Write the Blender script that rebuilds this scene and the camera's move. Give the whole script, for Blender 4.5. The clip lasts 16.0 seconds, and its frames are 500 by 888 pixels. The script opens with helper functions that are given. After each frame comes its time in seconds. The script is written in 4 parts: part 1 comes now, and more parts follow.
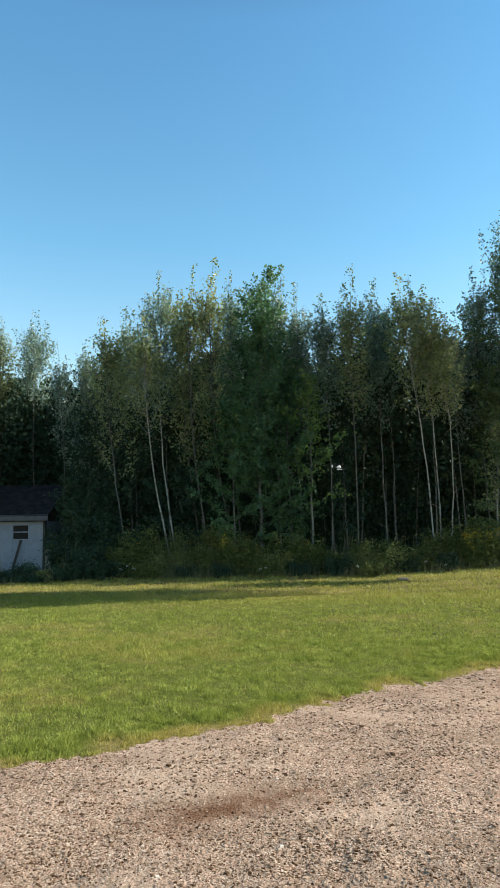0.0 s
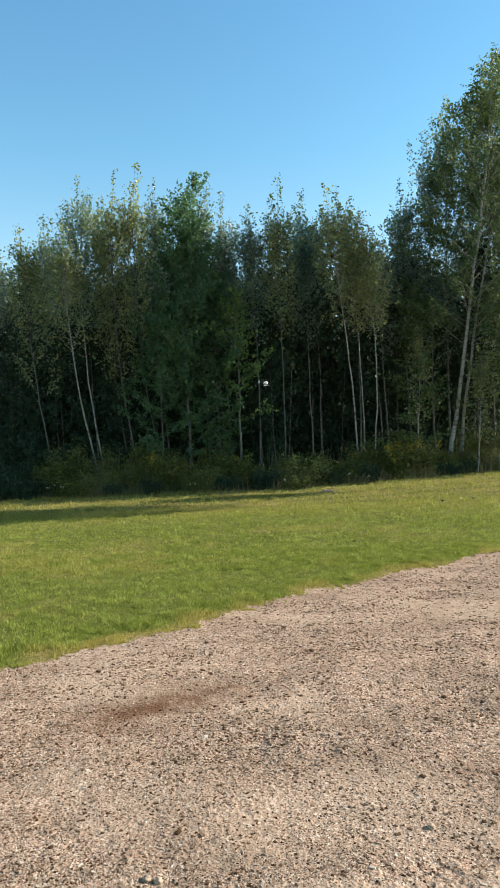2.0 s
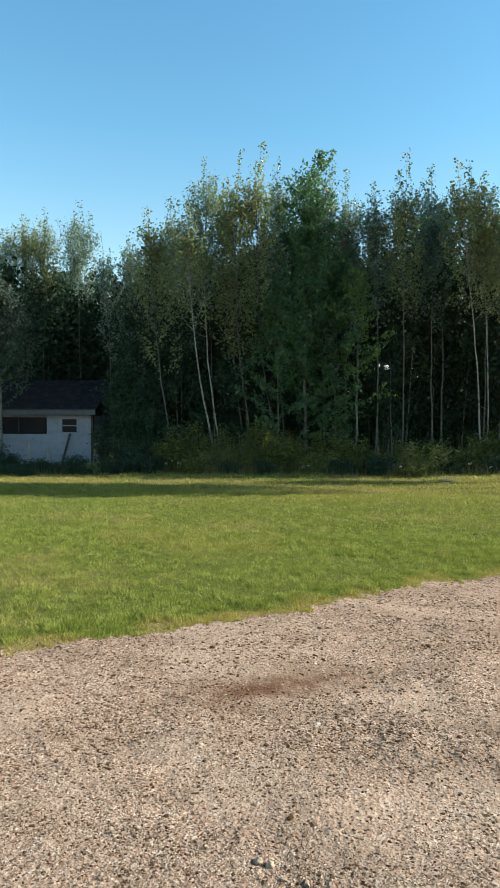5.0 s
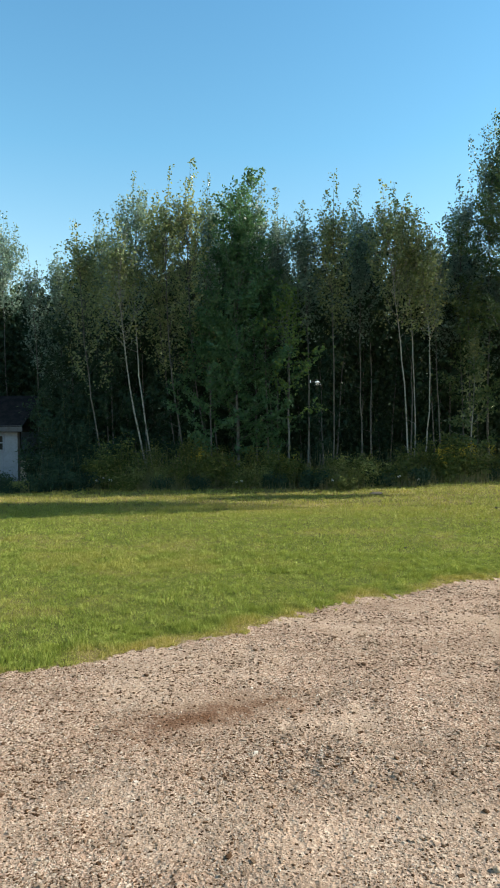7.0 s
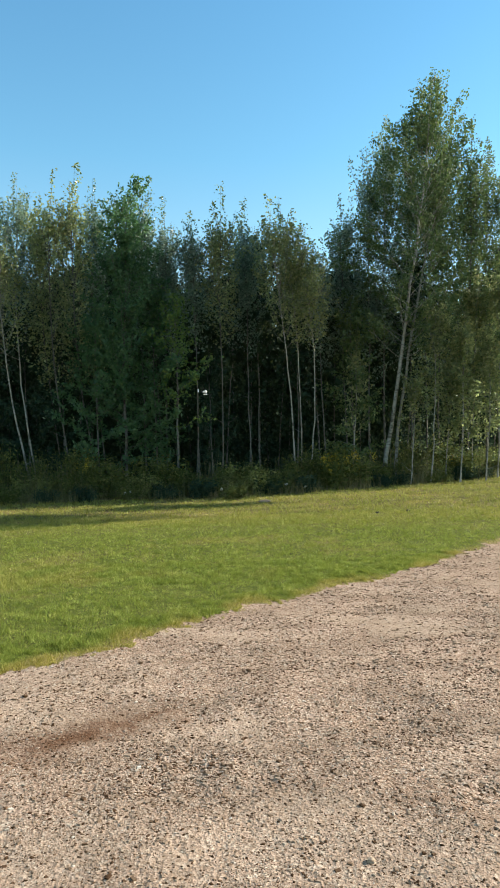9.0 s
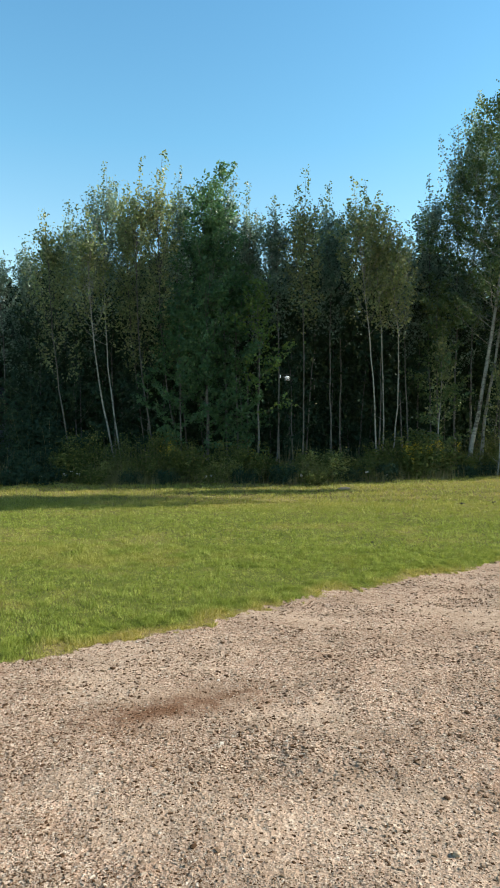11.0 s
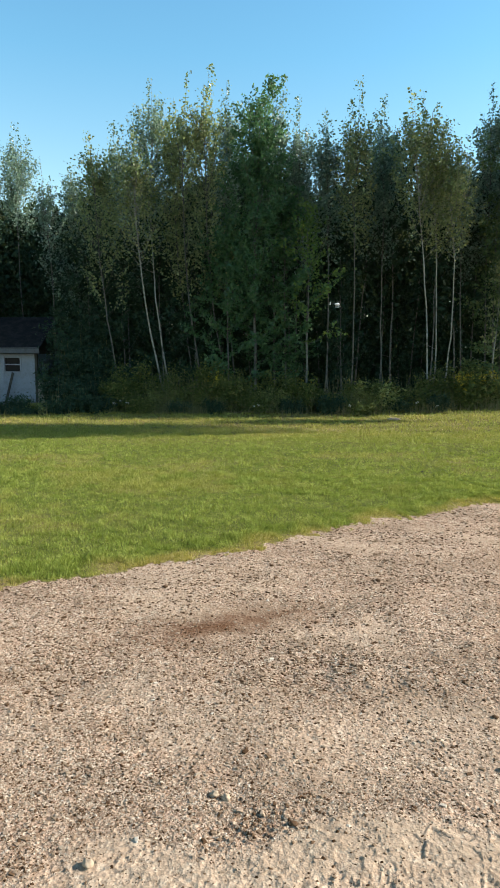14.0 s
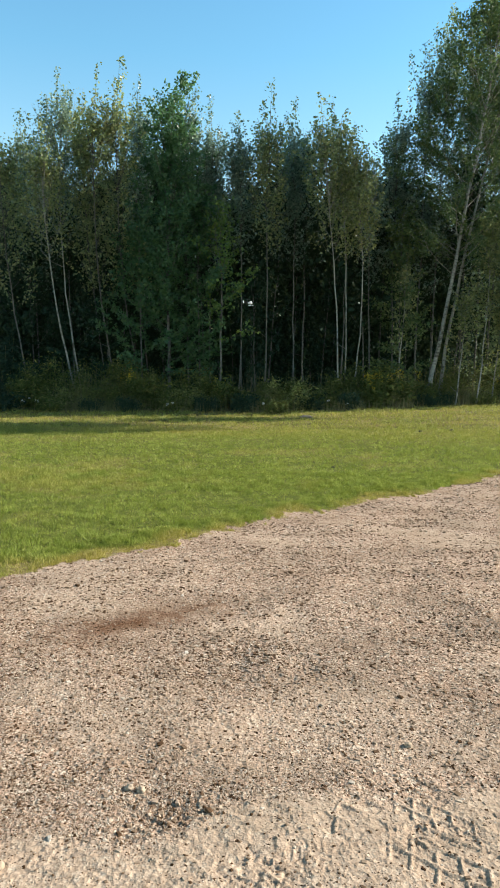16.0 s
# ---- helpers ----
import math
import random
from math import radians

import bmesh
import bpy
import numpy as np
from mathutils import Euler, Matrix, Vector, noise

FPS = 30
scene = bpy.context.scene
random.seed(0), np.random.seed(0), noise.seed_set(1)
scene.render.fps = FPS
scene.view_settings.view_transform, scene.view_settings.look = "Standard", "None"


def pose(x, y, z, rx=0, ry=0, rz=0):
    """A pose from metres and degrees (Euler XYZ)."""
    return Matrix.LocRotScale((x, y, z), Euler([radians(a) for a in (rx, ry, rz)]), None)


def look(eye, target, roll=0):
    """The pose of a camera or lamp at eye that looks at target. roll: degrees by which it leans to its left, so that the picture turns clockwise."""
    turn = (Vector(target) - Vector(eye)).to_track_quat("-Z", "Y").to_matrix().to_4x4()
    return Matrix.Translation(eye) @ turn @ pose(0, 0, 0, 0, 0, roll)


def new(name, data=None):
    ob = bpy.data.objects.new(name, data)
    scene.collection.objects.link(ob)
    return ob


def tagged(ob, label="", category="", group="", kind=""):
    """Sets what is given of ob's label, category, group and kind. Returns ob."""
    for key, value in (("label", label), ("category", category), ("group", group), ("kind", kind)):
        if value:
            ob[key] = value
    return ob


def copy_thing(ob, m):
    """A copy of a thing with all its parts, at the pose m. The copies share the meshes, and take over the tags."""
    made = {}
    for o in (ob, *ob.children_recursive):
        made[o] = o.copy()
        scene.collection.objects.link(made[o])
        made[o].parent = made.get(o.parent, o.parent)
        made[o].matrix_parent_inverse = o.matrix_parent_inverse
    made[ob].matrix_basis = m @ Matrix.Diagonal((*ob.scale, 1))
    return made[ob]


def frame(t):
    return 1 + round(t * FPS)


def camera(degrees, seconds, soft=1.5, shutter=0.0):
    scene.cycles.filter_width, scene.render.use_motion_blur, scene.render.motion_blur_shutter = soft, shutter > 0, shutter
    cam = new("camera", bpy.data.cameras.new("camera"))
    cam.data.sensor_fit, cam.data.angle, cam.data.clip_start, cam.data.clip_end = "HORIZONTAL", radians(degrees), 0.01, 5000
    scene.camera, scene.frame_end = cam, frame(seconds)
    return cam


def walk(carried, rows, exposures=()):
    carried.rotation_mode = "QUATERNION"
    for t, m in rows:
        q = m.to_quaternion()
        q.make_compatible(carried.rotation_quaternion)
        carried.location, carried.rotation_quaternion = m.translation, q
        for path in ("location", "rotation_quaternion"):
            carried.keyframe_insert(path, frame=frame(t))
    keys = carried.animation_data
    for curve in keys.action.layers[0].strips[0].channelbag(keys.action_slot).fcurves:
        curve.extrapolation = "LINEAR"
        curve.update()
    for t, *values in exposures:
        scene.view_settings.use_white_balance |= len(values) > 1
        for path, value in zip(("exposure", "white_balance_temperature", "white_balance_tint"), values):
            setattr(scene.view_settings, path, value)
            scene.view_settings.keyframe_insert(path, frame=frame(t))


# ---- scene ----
cam = camera(40.7, 16.0, soft=1.7)
PATH = [
    (0, (0.052, -1.522, 1.924), (-0.198, 0.452, 2.136), -1.0),
    (0.5, (0.042, -1.482, 1.892), (-0.207, 0.499, 2.015), -0.9),
    (1, (0.088, -1.516, 1.901), (-0.045, 0.479, 1.942), -1.4),
    (1.5, (0.117, -1.53, 1.912), (0.034, 0.468, 1.907), -1.8),
    (2, (0.114, -1.543, 1.905), (0.063, 0.456, 1.866), -1.9),
    (2.5, (0.124, -1.54, 1.911), (0.089, 0.459, 1.866), -2.0),
    (3, (0.123, -1.53, 1.898), (0.117, 0.47, 1.854), -2.0),
    (3.5, (0.111, -1.539, 1.893), (0.071, 0.46, 1.833), -1.8),
    (4, (0.076, -1.523, 1.897), (-0.12, 0.466, 1.83), -1.0),
    (4.2, (0.069, -1.515, 1.9), (-0.178, 0.469, 1.828), -0.7),
    (4.7, (0.05, -1.493, 1.906), (-0.293, 0.476, 1.825), -0.13),
    (5.25, (0.013, -1.444, 1.921), (-0.383, 0.515, 1.829), 0.31),
    (5.8, (-0.019, -1.397, 1.937), (-0.411, 0.562, 1.841), 0.47),
    (6.3, (-0.027, -1.381, 1.946), (-0.361, 0.589, 1.862), 0.3),
    (6.5, (-0.015, -1.386, 1.96), (-0.322, 0.589, 1.883), 0.1),
    (7, (0.02, -1.405, 1.973), (-0.165, 0.586, 1.925), -0.3),
    (7.5, (0.038, -1.411, 1.987), (-0.036, 0.587, 1.983), -0.2),
    (8, (0.063, -1.416, 1.985), (0.14, 0.582, 1.981), -0.3),
    (8.5, (0.085, -1.43, 1.981), (0.231, 0.564, 1.974), -0.6),
    (9, (0.083, -1.418, 1.973), (0.22, 0.577, 1.95), -0.7),
    (9.5, (0.06, -1.398, 1.957), (0.095, 0.602, 1.917), -0.5),
    (9.7, (0.066, -1.416, 1.961), (0.07, 0.584, 1.921), -0.4),
    (10.2, (0.056, -1.415, 1.959), (0.002, 0.583, 1.914), -0.14),
    (10.75, (0.037, -1.413, 1.957), (-0.049, 0.584, 1.906), 0.19),
    (11.3, (0.02, -1.409, 1.955), (-0.082, 0.587, 1.877), 0.31),
    (11.8, (0.016, -1.402, 1.951), (-0.098, 0.59, 1.818), 0.0),
    (12, (0.016, -1.379, 1.944), (-0.119, 0.607, 1.758), -0.5),
    (12.5, (0.04, -1.353, 1.923), (-0.101, 0.624, 1.658), -1.0),
    (13, (0.031, -1.349, 1.908), (-0.128, 0.623, 1.617), -1.1),
    (13.5, (0.002, -1.348, 1.896), (-0.218, 0.62, 1.617), -0.5),
    (14, (-0.004, -1.363, 1.891), (-0.235, 0.606, 1.627), 0.3),
    (14.5, (0.002, -1.387, 1.892), (-0.162, 0.59, 1.637), 0.9),
    (15, (0.009, -1.404, 1.889), (-0.063, 0.578, 1.634), 1.0),
    (15.5, (0.011, -1.415, 1.885), (0.004, 0.567, 1.617), 0.9),
    (16, (0.008, -1.405, 1.873), (0.029, 0.577, 1.607), 0.9),
]
walk(cam, [(t, look(eye, target, roll)) for t, eye, target, roll in PATH], [(0, 0.91, 6550, 13), (1.5, 0.92, 6600, 13), (3, 0.92, 6700, 12), (4.2, 0.9, 6500, 10), (6.5, 0.9, 6450, 10), (8, 0.93, 6650, 10.5), (9.5, 0.93, 6540, 10), (12.5, 0.94, 6500, 10), (16, 0.98, 6600, 10)])

# ---------------------------------------------------------------- light
SUN_TURN, SUN_HEIGHT = radians(81), radians(28)
world = bpy.data.worlds.new("sky")
scene.world = world
world.use_nodes = True
wn = world.node_tree.nodes
sky = wn.new("ShaderNodeTexSky")
sky.sky_type, sky.sun_disc = "NISHITA", False
sky.sun_elevation, sky.sun_rotation = SUN_HEIGHT, SUN_TURN
sky.air_density, sky.dust_density, sky.ozone_density = 1.0, 0.1, 1.0
wn["Background"].inputs["Strength"].default_value = 0.14
clear = wn.new("ShaderNodeMix")
clear.data_type, clear.blend_type = "RGBA", "MULTIPLY"
clear.inputs[0].default_value = 1.0
# bluer upward, pale warm haze low all round; unseen zenith dimmed to warm shadows
upward = wn.new("ShaderNodeSeparateXYZ")
world.node_tree.links.new(wn.new("ShaderNodeTexCoord").outputs["Generated"], upward.inputs[0])
haze = wn.new("ShaderNodeValToRGB")
haze.color_ramp.elements.new(0.5)
haze.color_ramp.elements.new(0.6)
haze.color_ramp.elements.new(0.7)
haze.color_ramp.elements.new(0.8)
for e, (at, tone) in zip(haze.color_ramp.elements, ((0.0, (1.12, 1.0, 0.82)), (0.20, (0.88, 0.99, 0.87)), (0.38, (0.61, 0.98, 0.96)), (0.62, (0.52, 0.94, 1.0)), (0.78, (0.35, 0.35, 0.29)), (1.0, (0.31, 0.27, 0.20)))):
    e.position, e.color = at, (*tone, 1)
world.node_tree.links.new(upward.outputs["Z"], haze.inputs["Fac"])
world.node_tree.links.new(haze.outputs["Color"], clear.inputs[7])
world.node_tree.links.new(sky.outputs[0], clear.inputs[6])
world.node_tree.links.new(clear.outputs[2], wn["Background"].inputs["Color"])

sun = new("sun", bpy.data.lights.new("sun", "SUN"))
sun.data.energy, sun.data.angle, sun.data.color = 5.0, radians(0.53), (1.0, 0.963, 0.875)
TO_SUN = Vector((math.sin(SUN_TURN) * math.cos(SUN_HEIGHT), math.cos(SUN_TURN) * math.cos(SUN_HEIGHT), math.sin(SUN_HEIGHT)))
sun.matrix_world = look(TO_SUN * 60, (0, 0, 0))

# ---------------------------------------------------------------- small tools


def grain(x, y, seed=0):
    """Smooth value noise from 0 to 1 over the plane, one lump a unit."""
    x, y = np.asarray(x, float), np.asarray(y, float)
    ix, iy = np.floor(x).astype(np.int64), np.floor(y).astype(np.int64)
    fx, fy = x - ix, y - iy
    fx, fy = fx * fx * (3 - 2 * fx), fy * fy * (3 - 2 * fy)

    def corner(a, b):
        n = (a * 374761393 + b * 668265263 + seed * 974634777) & 0xFFFFFFFF
        n = ((n ^ (n >> 13)) * 1274126177) & 0xFFFFFFFF
        return ((n ^ (n >> 16)) & 0xFFFF) / 65535.0

    low = corner(ix, iy) * (1 - fx) + corner(ix + 1, iy) * fx
    high = corner(ix, iy + 1) * (1 - fx) + corner(ix + 1, iy + 1) * fx
    return low * (1 - fy) + high * fy


def step(a, b, v):
    u = np.clip((np.asarray(v, float) - a) / (b - a), 0, 1)
    return u * u * (3 - 2 * u)


def mesh_of(name, verts, faces, material, smooth=False, dry=None):
    """A mesh from an array of points and an array of faces with one number of corners."""
    verts, faces = np.asarray(verts, np.float32), np.asarray(faces, np.int32)
    me = bpy.data.meshes.new(name)
    k = faces.shape[1]
    me.vertices.add(len(verts))
    me.vertices.foreach_set("co", verts.ravel())
    me.loops.add(faces.size)
    me.loops.foreach_set("vertex_index", faces.ravel())
    me.polygons.add(len(faces))
    me.polygons.foreach_set("loop_start", np.arange(len(faces), dtype=np.int32) * k)
    me.polygons.foreach_set("use_smooth", np.full(len(faces), smooth))
    if dry is not None:
        me.attributes.new("dry", "FLOAT", "POINT").data.foreach_set("value", np.asarray(dry, np.float32))
    me.update(calc_edges=True)
    me.materials.append(material)
    return me


def part(name, bm, material, parent=None, label="", smooth=False):
    """One mesh object from a bmesh or a finished mesh, under its thing."""
    if isinstance(bm, bmesh.types.BMesh):
        me = bpy.data.meshes.new(name)
        bm.normal_update()
        bm.to_mesh(me)
        bm.free()
        me.materials.append(material)
        if smooth:
            me.polygons.foreach_set("use_smooth", np.full(len(me.polygons), True))
    else:
        me = bm
    ob = new(name, me)
    ob.parent = parent
    return tagged(ob, label)


def thing(name, place, label, category, group="", kind=""):
    ob = new(name)
    ob.matrix_basis = place
    ob.empty_display_size = 0.2
    return tagged(ob, label, category, group, kind)


def box(x0, x1, y0, y1, z0, z1, bevel=0.006, turn=None, bm=None):
    bm = bm or bmesh.new()
    m = Matrix.LocRotScale(((x0 + x1) / 2, (y0 + y1) / 2, (z0 + z1) / 2), None, (x1 - x0, y1 - y0, z1 - z0))
    made = bmesh.ops.create_cube(bm, size=1, matrix=(turn or Matrix()) @ m)
    if bevel:
        edges = list({e for v in made["verts"] for e in v.link_edges})
        bmesh.ops.bevel(bm, geom=edges, offset=bevel, segments=1, affect="EDGES")
    return bm


class Heap:
    """Collects points and faces of one mesh."""

    def __init__(self):
        self.v, self.f, self.n = [], [], 0

    def add(self, verts, faces):
        self.v.append(np.asarray(verts, float))
        self.f.append(np.asarray(faces, np.int64) + self.n)
        self.n += len(verts)

    def mesh(self, name, material, smooth=False, dry=None):
        v = np.concatenate(self.v)
        return mesh_of(name, v, np.concatenate(self.f), material, smooth, dry and dry(v[:, 0], v[:, 1]))


def tube(heap, points, radii, sides=6):
    """A tapered tube along points, closed to a tip."""
    p = np.asarray(points, float)
    r = np.asarray(radii, float)
    d = np.gradient(p, axis=0)
    d /= np.linalg.norm(d, axis=1)[:, None] + 1e-9
    ref = np.array([1.0, 0, 0]) if abs(d[0][0]) < 0.8 else np.array([0, 1.0, 0])
    u = np.cross(d, ref)
    u /= np.linalg.norm(u, axis=1)[:, None] + 1e-9
    w = np.cross(d, u)
    a = np.arange(sides) * 2 * np.pi / sides
    ring = p[:, None] + r[:, None, None] * (u[:, None] * np.cos(a)[None, :, None] + w[:, None] * np.sin(a)[None, :, None])
    i = np.arange(len(p) - 1)[:, None] * sides
    j = np.arange(sides)[None]
    k = (j + 1) % sides
    faces = np.stack([i + j, i + k, i + sides + k, i + sides + j], -1).reshape(-1, 4)
    heap.add(ring.reshape(-1, 3), faces)


def leaves(heap, centres, size, rnd, droop=0.3, long=1.25):
    """One folded, four-cornered leaf at each centre, turned at random."""
    n = len(centres)
    if not n:
        return
    a = rnd.uniform(0, 2 * np.pi, n)
    t = rnd.normal(-droop, 0.55, n)
    along = np.stack([np.cos(a) * np.cos(t), np.sin(a) * np.cos(t), np.sin(t)], 1)
    side = rnd.normal(size=(n, 3))
    side -= along * (side * along).sum(1)[:, None]
    side /= np.linalg.norm(side, axis=1)[:, None] + 1e-9
    up = np.cross(along, side)
    s = (size * rnd.uniform(0.65, 1.3, n))[:, None]
    c = np.asarray(centres, float)
    fold = up * s * rnd.uniform(-0.16, 0.16, (n, 1))
    v = np.stack([c - along * s * 0.5 * long, c + side * s * 0.45 + fold, c + along * s * 0.5 * long, c - side * s * 0.45 + fold], 1)
    heap.add(v.reshape(-1, 3), np.arange(4 * n).reshape(n, 4))


# ---------------------------------------------------------------- materials
def material(name):
    m = bpy.data.materials.new(name)
    m.use_nodes = True
    nt = m.node_tree
    return m, nt, nt.nodes["Principled BSDF"]


def node(nt, kind, links=(), **values):
    n = nt.nodes.new(kind)
    for key, value in values.items():
        n.inputs[key.replace("_", " ")].default_value = value
    for key, source in dict(links).items():
        nt.links.new(source, n.inputs[key])
    return n


def ramp(nt, source, stops):
    n = nt.nodes.new("ShaderNodeValToRGB")
    while len(n.color_ramp.elements) < len(stops):
        n.color_ramp.elements.new(0.5)
    for e, (at, colour) in zip(n.color_ramp.elements, stops):
        e.position, e.color = at, (*colour, 1)
    nt.links.new(source, n.inputs["Fac"])
    return n.outputs["Color"]


def blend(nt, fac, a, b, mode="MIX"):
    n = nt.nodes.new("ShaderNodeMix")
    n.data_type, n.blend_type = "RGBA", mode
    for slot, value in ((0, fac), (6, a), (7, b)):
        if isinstance(value, bpy.types.NodeSocket):
            nt.links.new(value, n.inputs[slot])
        else:
            n.inputs[slot].default_value = value if slot == 0 else (*value, 1)
    return n.outputs[2]


def noise_at(nt, scale, detail=3.0, rough=0.55, stretch=None, turn=0.0):
    geo = nt.nodes.new("ShaderNodeNewGeometry")
    source = geo.outputs["Position"]
    if stretch:
        mp = node(nt, "ShaderNodeMapping", {"Vector": source})
        mp.inputs["Scale"].default_value = stretch
        mp.inputs["Rotation"].default_value = (0, 0, turn)
        source = mp.outputs[0]
    return node(nt, "ShaderNodeTexNoise", {"Vector": source}, Scale=scale, Detail=detail, Roughness=rough).outputs["Fac"]


def bump(nt, bsdf, height, strength, distance):
    b = node(nt, "ShaderNodeBump", {"Height": height}, Strength=strength, Distance=distance)
    nt.links.new(b.outputs[0], bsdf.inputs["Normal"])


def island(nt):
    return nt.nodes.new("ShaderNodeNewGeometry").outputs["Random Per Island"]


def leaf_material(name, stops, shine=0.5, through_it=0.35, patch=0.7, wax=0.4, glow=(0.23, 0.28, 0.08)):
    """Leaves of many tints that let some light through."""
    m, nt, b = material(name)
    tint = ramp(nt, island(nt), stops)
    big = noise_at(nt, patch, 2)
    tint = blend(nt, big, tint, blend(nt, 0.3, tint, stops[-1][1]))
    nt.links.new(tint, b.inputs["Base Color"])
    b.inputs["Roughness"].default_value = shine
    b.inputs["Specular IOR Level"].default_value = wax
    t = node(nt, "ShaderNodeBsdfTranslucent", {"Color": blend(nt, 0.5, tint, glow)})
    mix = node(nt, "ShaderNodeMixShader", {1: b.outputs[0], 2: t.outputs[0]}, Fac=through_it)
    nt.links.new(mix.outputs[0], nt.nodes["Material Output"].inputs["Surface"])
    return m


ASPEN = leaf_material("aspen_leaves", [(0, (0.024, 0.070, 0.058)), (0.4, (0.085, 0.175, 0.132)), (0.75, (0.20, 0.31, 0.235)), (1, (0.36, 0.42, 0.32))], 0.34, 0.6, 0.7, 0.7, (0.28, 0.36, 0.21))
POPLAR = leaf_material("poplar_leaves", [(0, (0.030, 0.080, 0.045)), (0.4, (0.120, 0.190, 0.085)), (0.75, (0.28, 0.32, 0.140)), (1, (0.43, 0.40, 0.19))], 0.36, 0.6, 0.7, 0.65, (0.36, 0.42, 0.15))
BROAD = leaf_material("broad_leaves", [(0, (0.034, 0.095, 0.050)), (0.6, (0.062, 0.150, 0.066)), (1, (0.115, 0.205, 0.082))], 0.40, 0.5, 0.7, 0.5, (0.14, 0.26, 0.09))
# inner wood, bush and weed leaves, with shade put into their dark colour
SHADY = leaf_material("shade_dark_leaves", [(0, (0.014, 0.034, 0.026)), (0.7, (0.027, 0.056, 0.038)), (1, (0.050, 0.082, 0.048))], 0.7, 0.15, 0.7, 0.1)
WEED = leaf_material("weed_leaves", [(0, (0.014, 0.028, 0.009)), (0.5, (0.046, 0.078, 0.022)), (0.85, (0.115, 0.15, 0.042)), (1, (0.30, 0.28, 0.09))], 0.6, 0.35, 0.7, 0.15)
# darker copy of the aspen leaves, with tree shade put into the colour
DIM = leaf_material("aspen_leaves_dark_as_shade", [(0, (0.018, 0.04, 0.036)), (0.5, (0.034, 0.064, 0.05)), (0.85, (0.065, 0.10, 0.07)), (1, (0.16, 0.19, 0.12))], 0.6, 0.3, 0.7, 0.15, (0.10, 0.13, 0.07))
SIDE = leaf_material("outer_poplar_leaves", [(0, (0.035, 0.085, 0.042)), (0.5, (0.070, 0.140, 0.062)), (0.85, (0.13, 0.19, 0.078)), (1, (0.23, 0.25, 0.10))], 0.5, 0.45, 0.7, 0.3, (0.19, 0.26, 0.07))
# brighter broad leaves, with the sun on their clusters put into the colour
SUNLIT_BROAD = leaf_material("sunlit_broad_leaves", [(0, (0.045, 0.105, 0.035)), (0.6, (0.08, 0.16, 0.05)), (1, (0.19, 0.28, 0.07))], 0.45, 0.45, 0.7, 0.35, (0.26, 0.36, 0.07))
# lighter weed leaves, with sunlit highlights put into the colour
SUNLIT_WEED = leaf_material("sunlit_weed_leaves", [(0, (0.10, 0.13, 0.04)), (0.5, (0.20, 0.24, 0.07)), (1, (0.38, 0.36, 0.12))], 0.5, 0.4, 0.7, 0.3)
GOLD = leaf_material("goldenrod_flowers", [(0, (0.42, 0.30, 0.02)), (1, (0.62, 0.46, 0.04))], 0.7, 0.3)
PETAL = leaf_material("white_petals", [(0, (0.55, 0.56, 0.52)), (1, (0.75, 0.75, 0.72))], 0.7, 0.2, 0.7, 0.2)
STRAW = leaf_material("dry_stalks", [(0, (0.16, 0.13, 0.06)), (0.5, (0.12, 0.13, 0.045)), (1, (0.28, 0.23, 0.12))], 0.6, 0.25)


def attribute(nt, name):
    n = nt.nodes.new("ShaderNodeAttribute")
    n.attribute_name = name
    return n.outputs["Fac"]


def grass_material():
    m, nt, b = material("grass_blades")
    tint = ramp(nt, island(nt), [(0, (0.115, 0.140, 0.022)), (0.5, (0.345, 0.405, 0.088)), (0.9, (0.53, 0.54, 0.145)), (1, (0.58, 0.49, 0.18))])
    tint = blend(nt, ramp(nt, noise_at(nt, 9, 4, 0.65), [(0.42, (0, 0, 0)), (0.57, (1, 1, 1))]), blend(nt, 0.62, tint, (0.075, 0.115, 0.016)), tint)
    tint = blend(nt, ramp(nt, noise_at(nt, 2.4, 4, 0.65), [(0.38, (0, 0, 0)), (0.62, (1, 1, 1))]), tint, blend(nt, 0.6, tint, (0.15, 0.20, 0.03)))
    straw = ramp(nt, island(nt), [(0, (0.240, 0.215, 0.043)), (0.5, (0.420, 0.335, 0.085)), (1, (0.580, 0.450, 0.195))])
    tint = blend(nt, attribute(nt, "dry"), tint, straw)
    nt.links.new(tint, b.inputs["Base Color"])
    b.inputs["Roughness"].default_value = 0.5
    b.inputs["Specular IOR Level"].default_value = 0.12
    t = node(nt, "ShaderNodeBsdfTranslucent", {"Color": blend(nt, 0.4, tint, (0.40, 0.43, 0.05))})
    mix = node(nt, "ShaderNodeMixShader", {1: b.outputs[0], 2: t.outputs[0]}, Fac=0.35)
    nt.links.new(mix.outputs[0], nt.nodes["Material Output"].inputs["Surface"])
    return m


GRASS = grass_material()


def soil_material():
    m, nt, b = material("turf_and_soil")
    fine = noise_at(nt, 28, 6, 0.7)
    turf = ramp(nt, fine, [(0.3, (0.045, 0.05, 0.012)), (0.55, (0.11, 0.112, 0.026)), (0.75, (0.20, 0.18, 0.05))])
    bare = ramp(nt, fine, [(0.3, (0.12, 0.08, 0.04)), (0.55, (0.26, 0.19, 0.09)), (0.75, (0.40, 0.31, 0.16))])
    nt.links.new(blend(nt, attribute(nt, "dry"), turf, bare), b.inputs["Base Color"])
    b.inputs["Roughness"].default_value = 0.9
    b.inputs["Specular IOR Level"].default_value = 0.1
    bump(nt, b, fine, 0.6, 0.02)
    return m


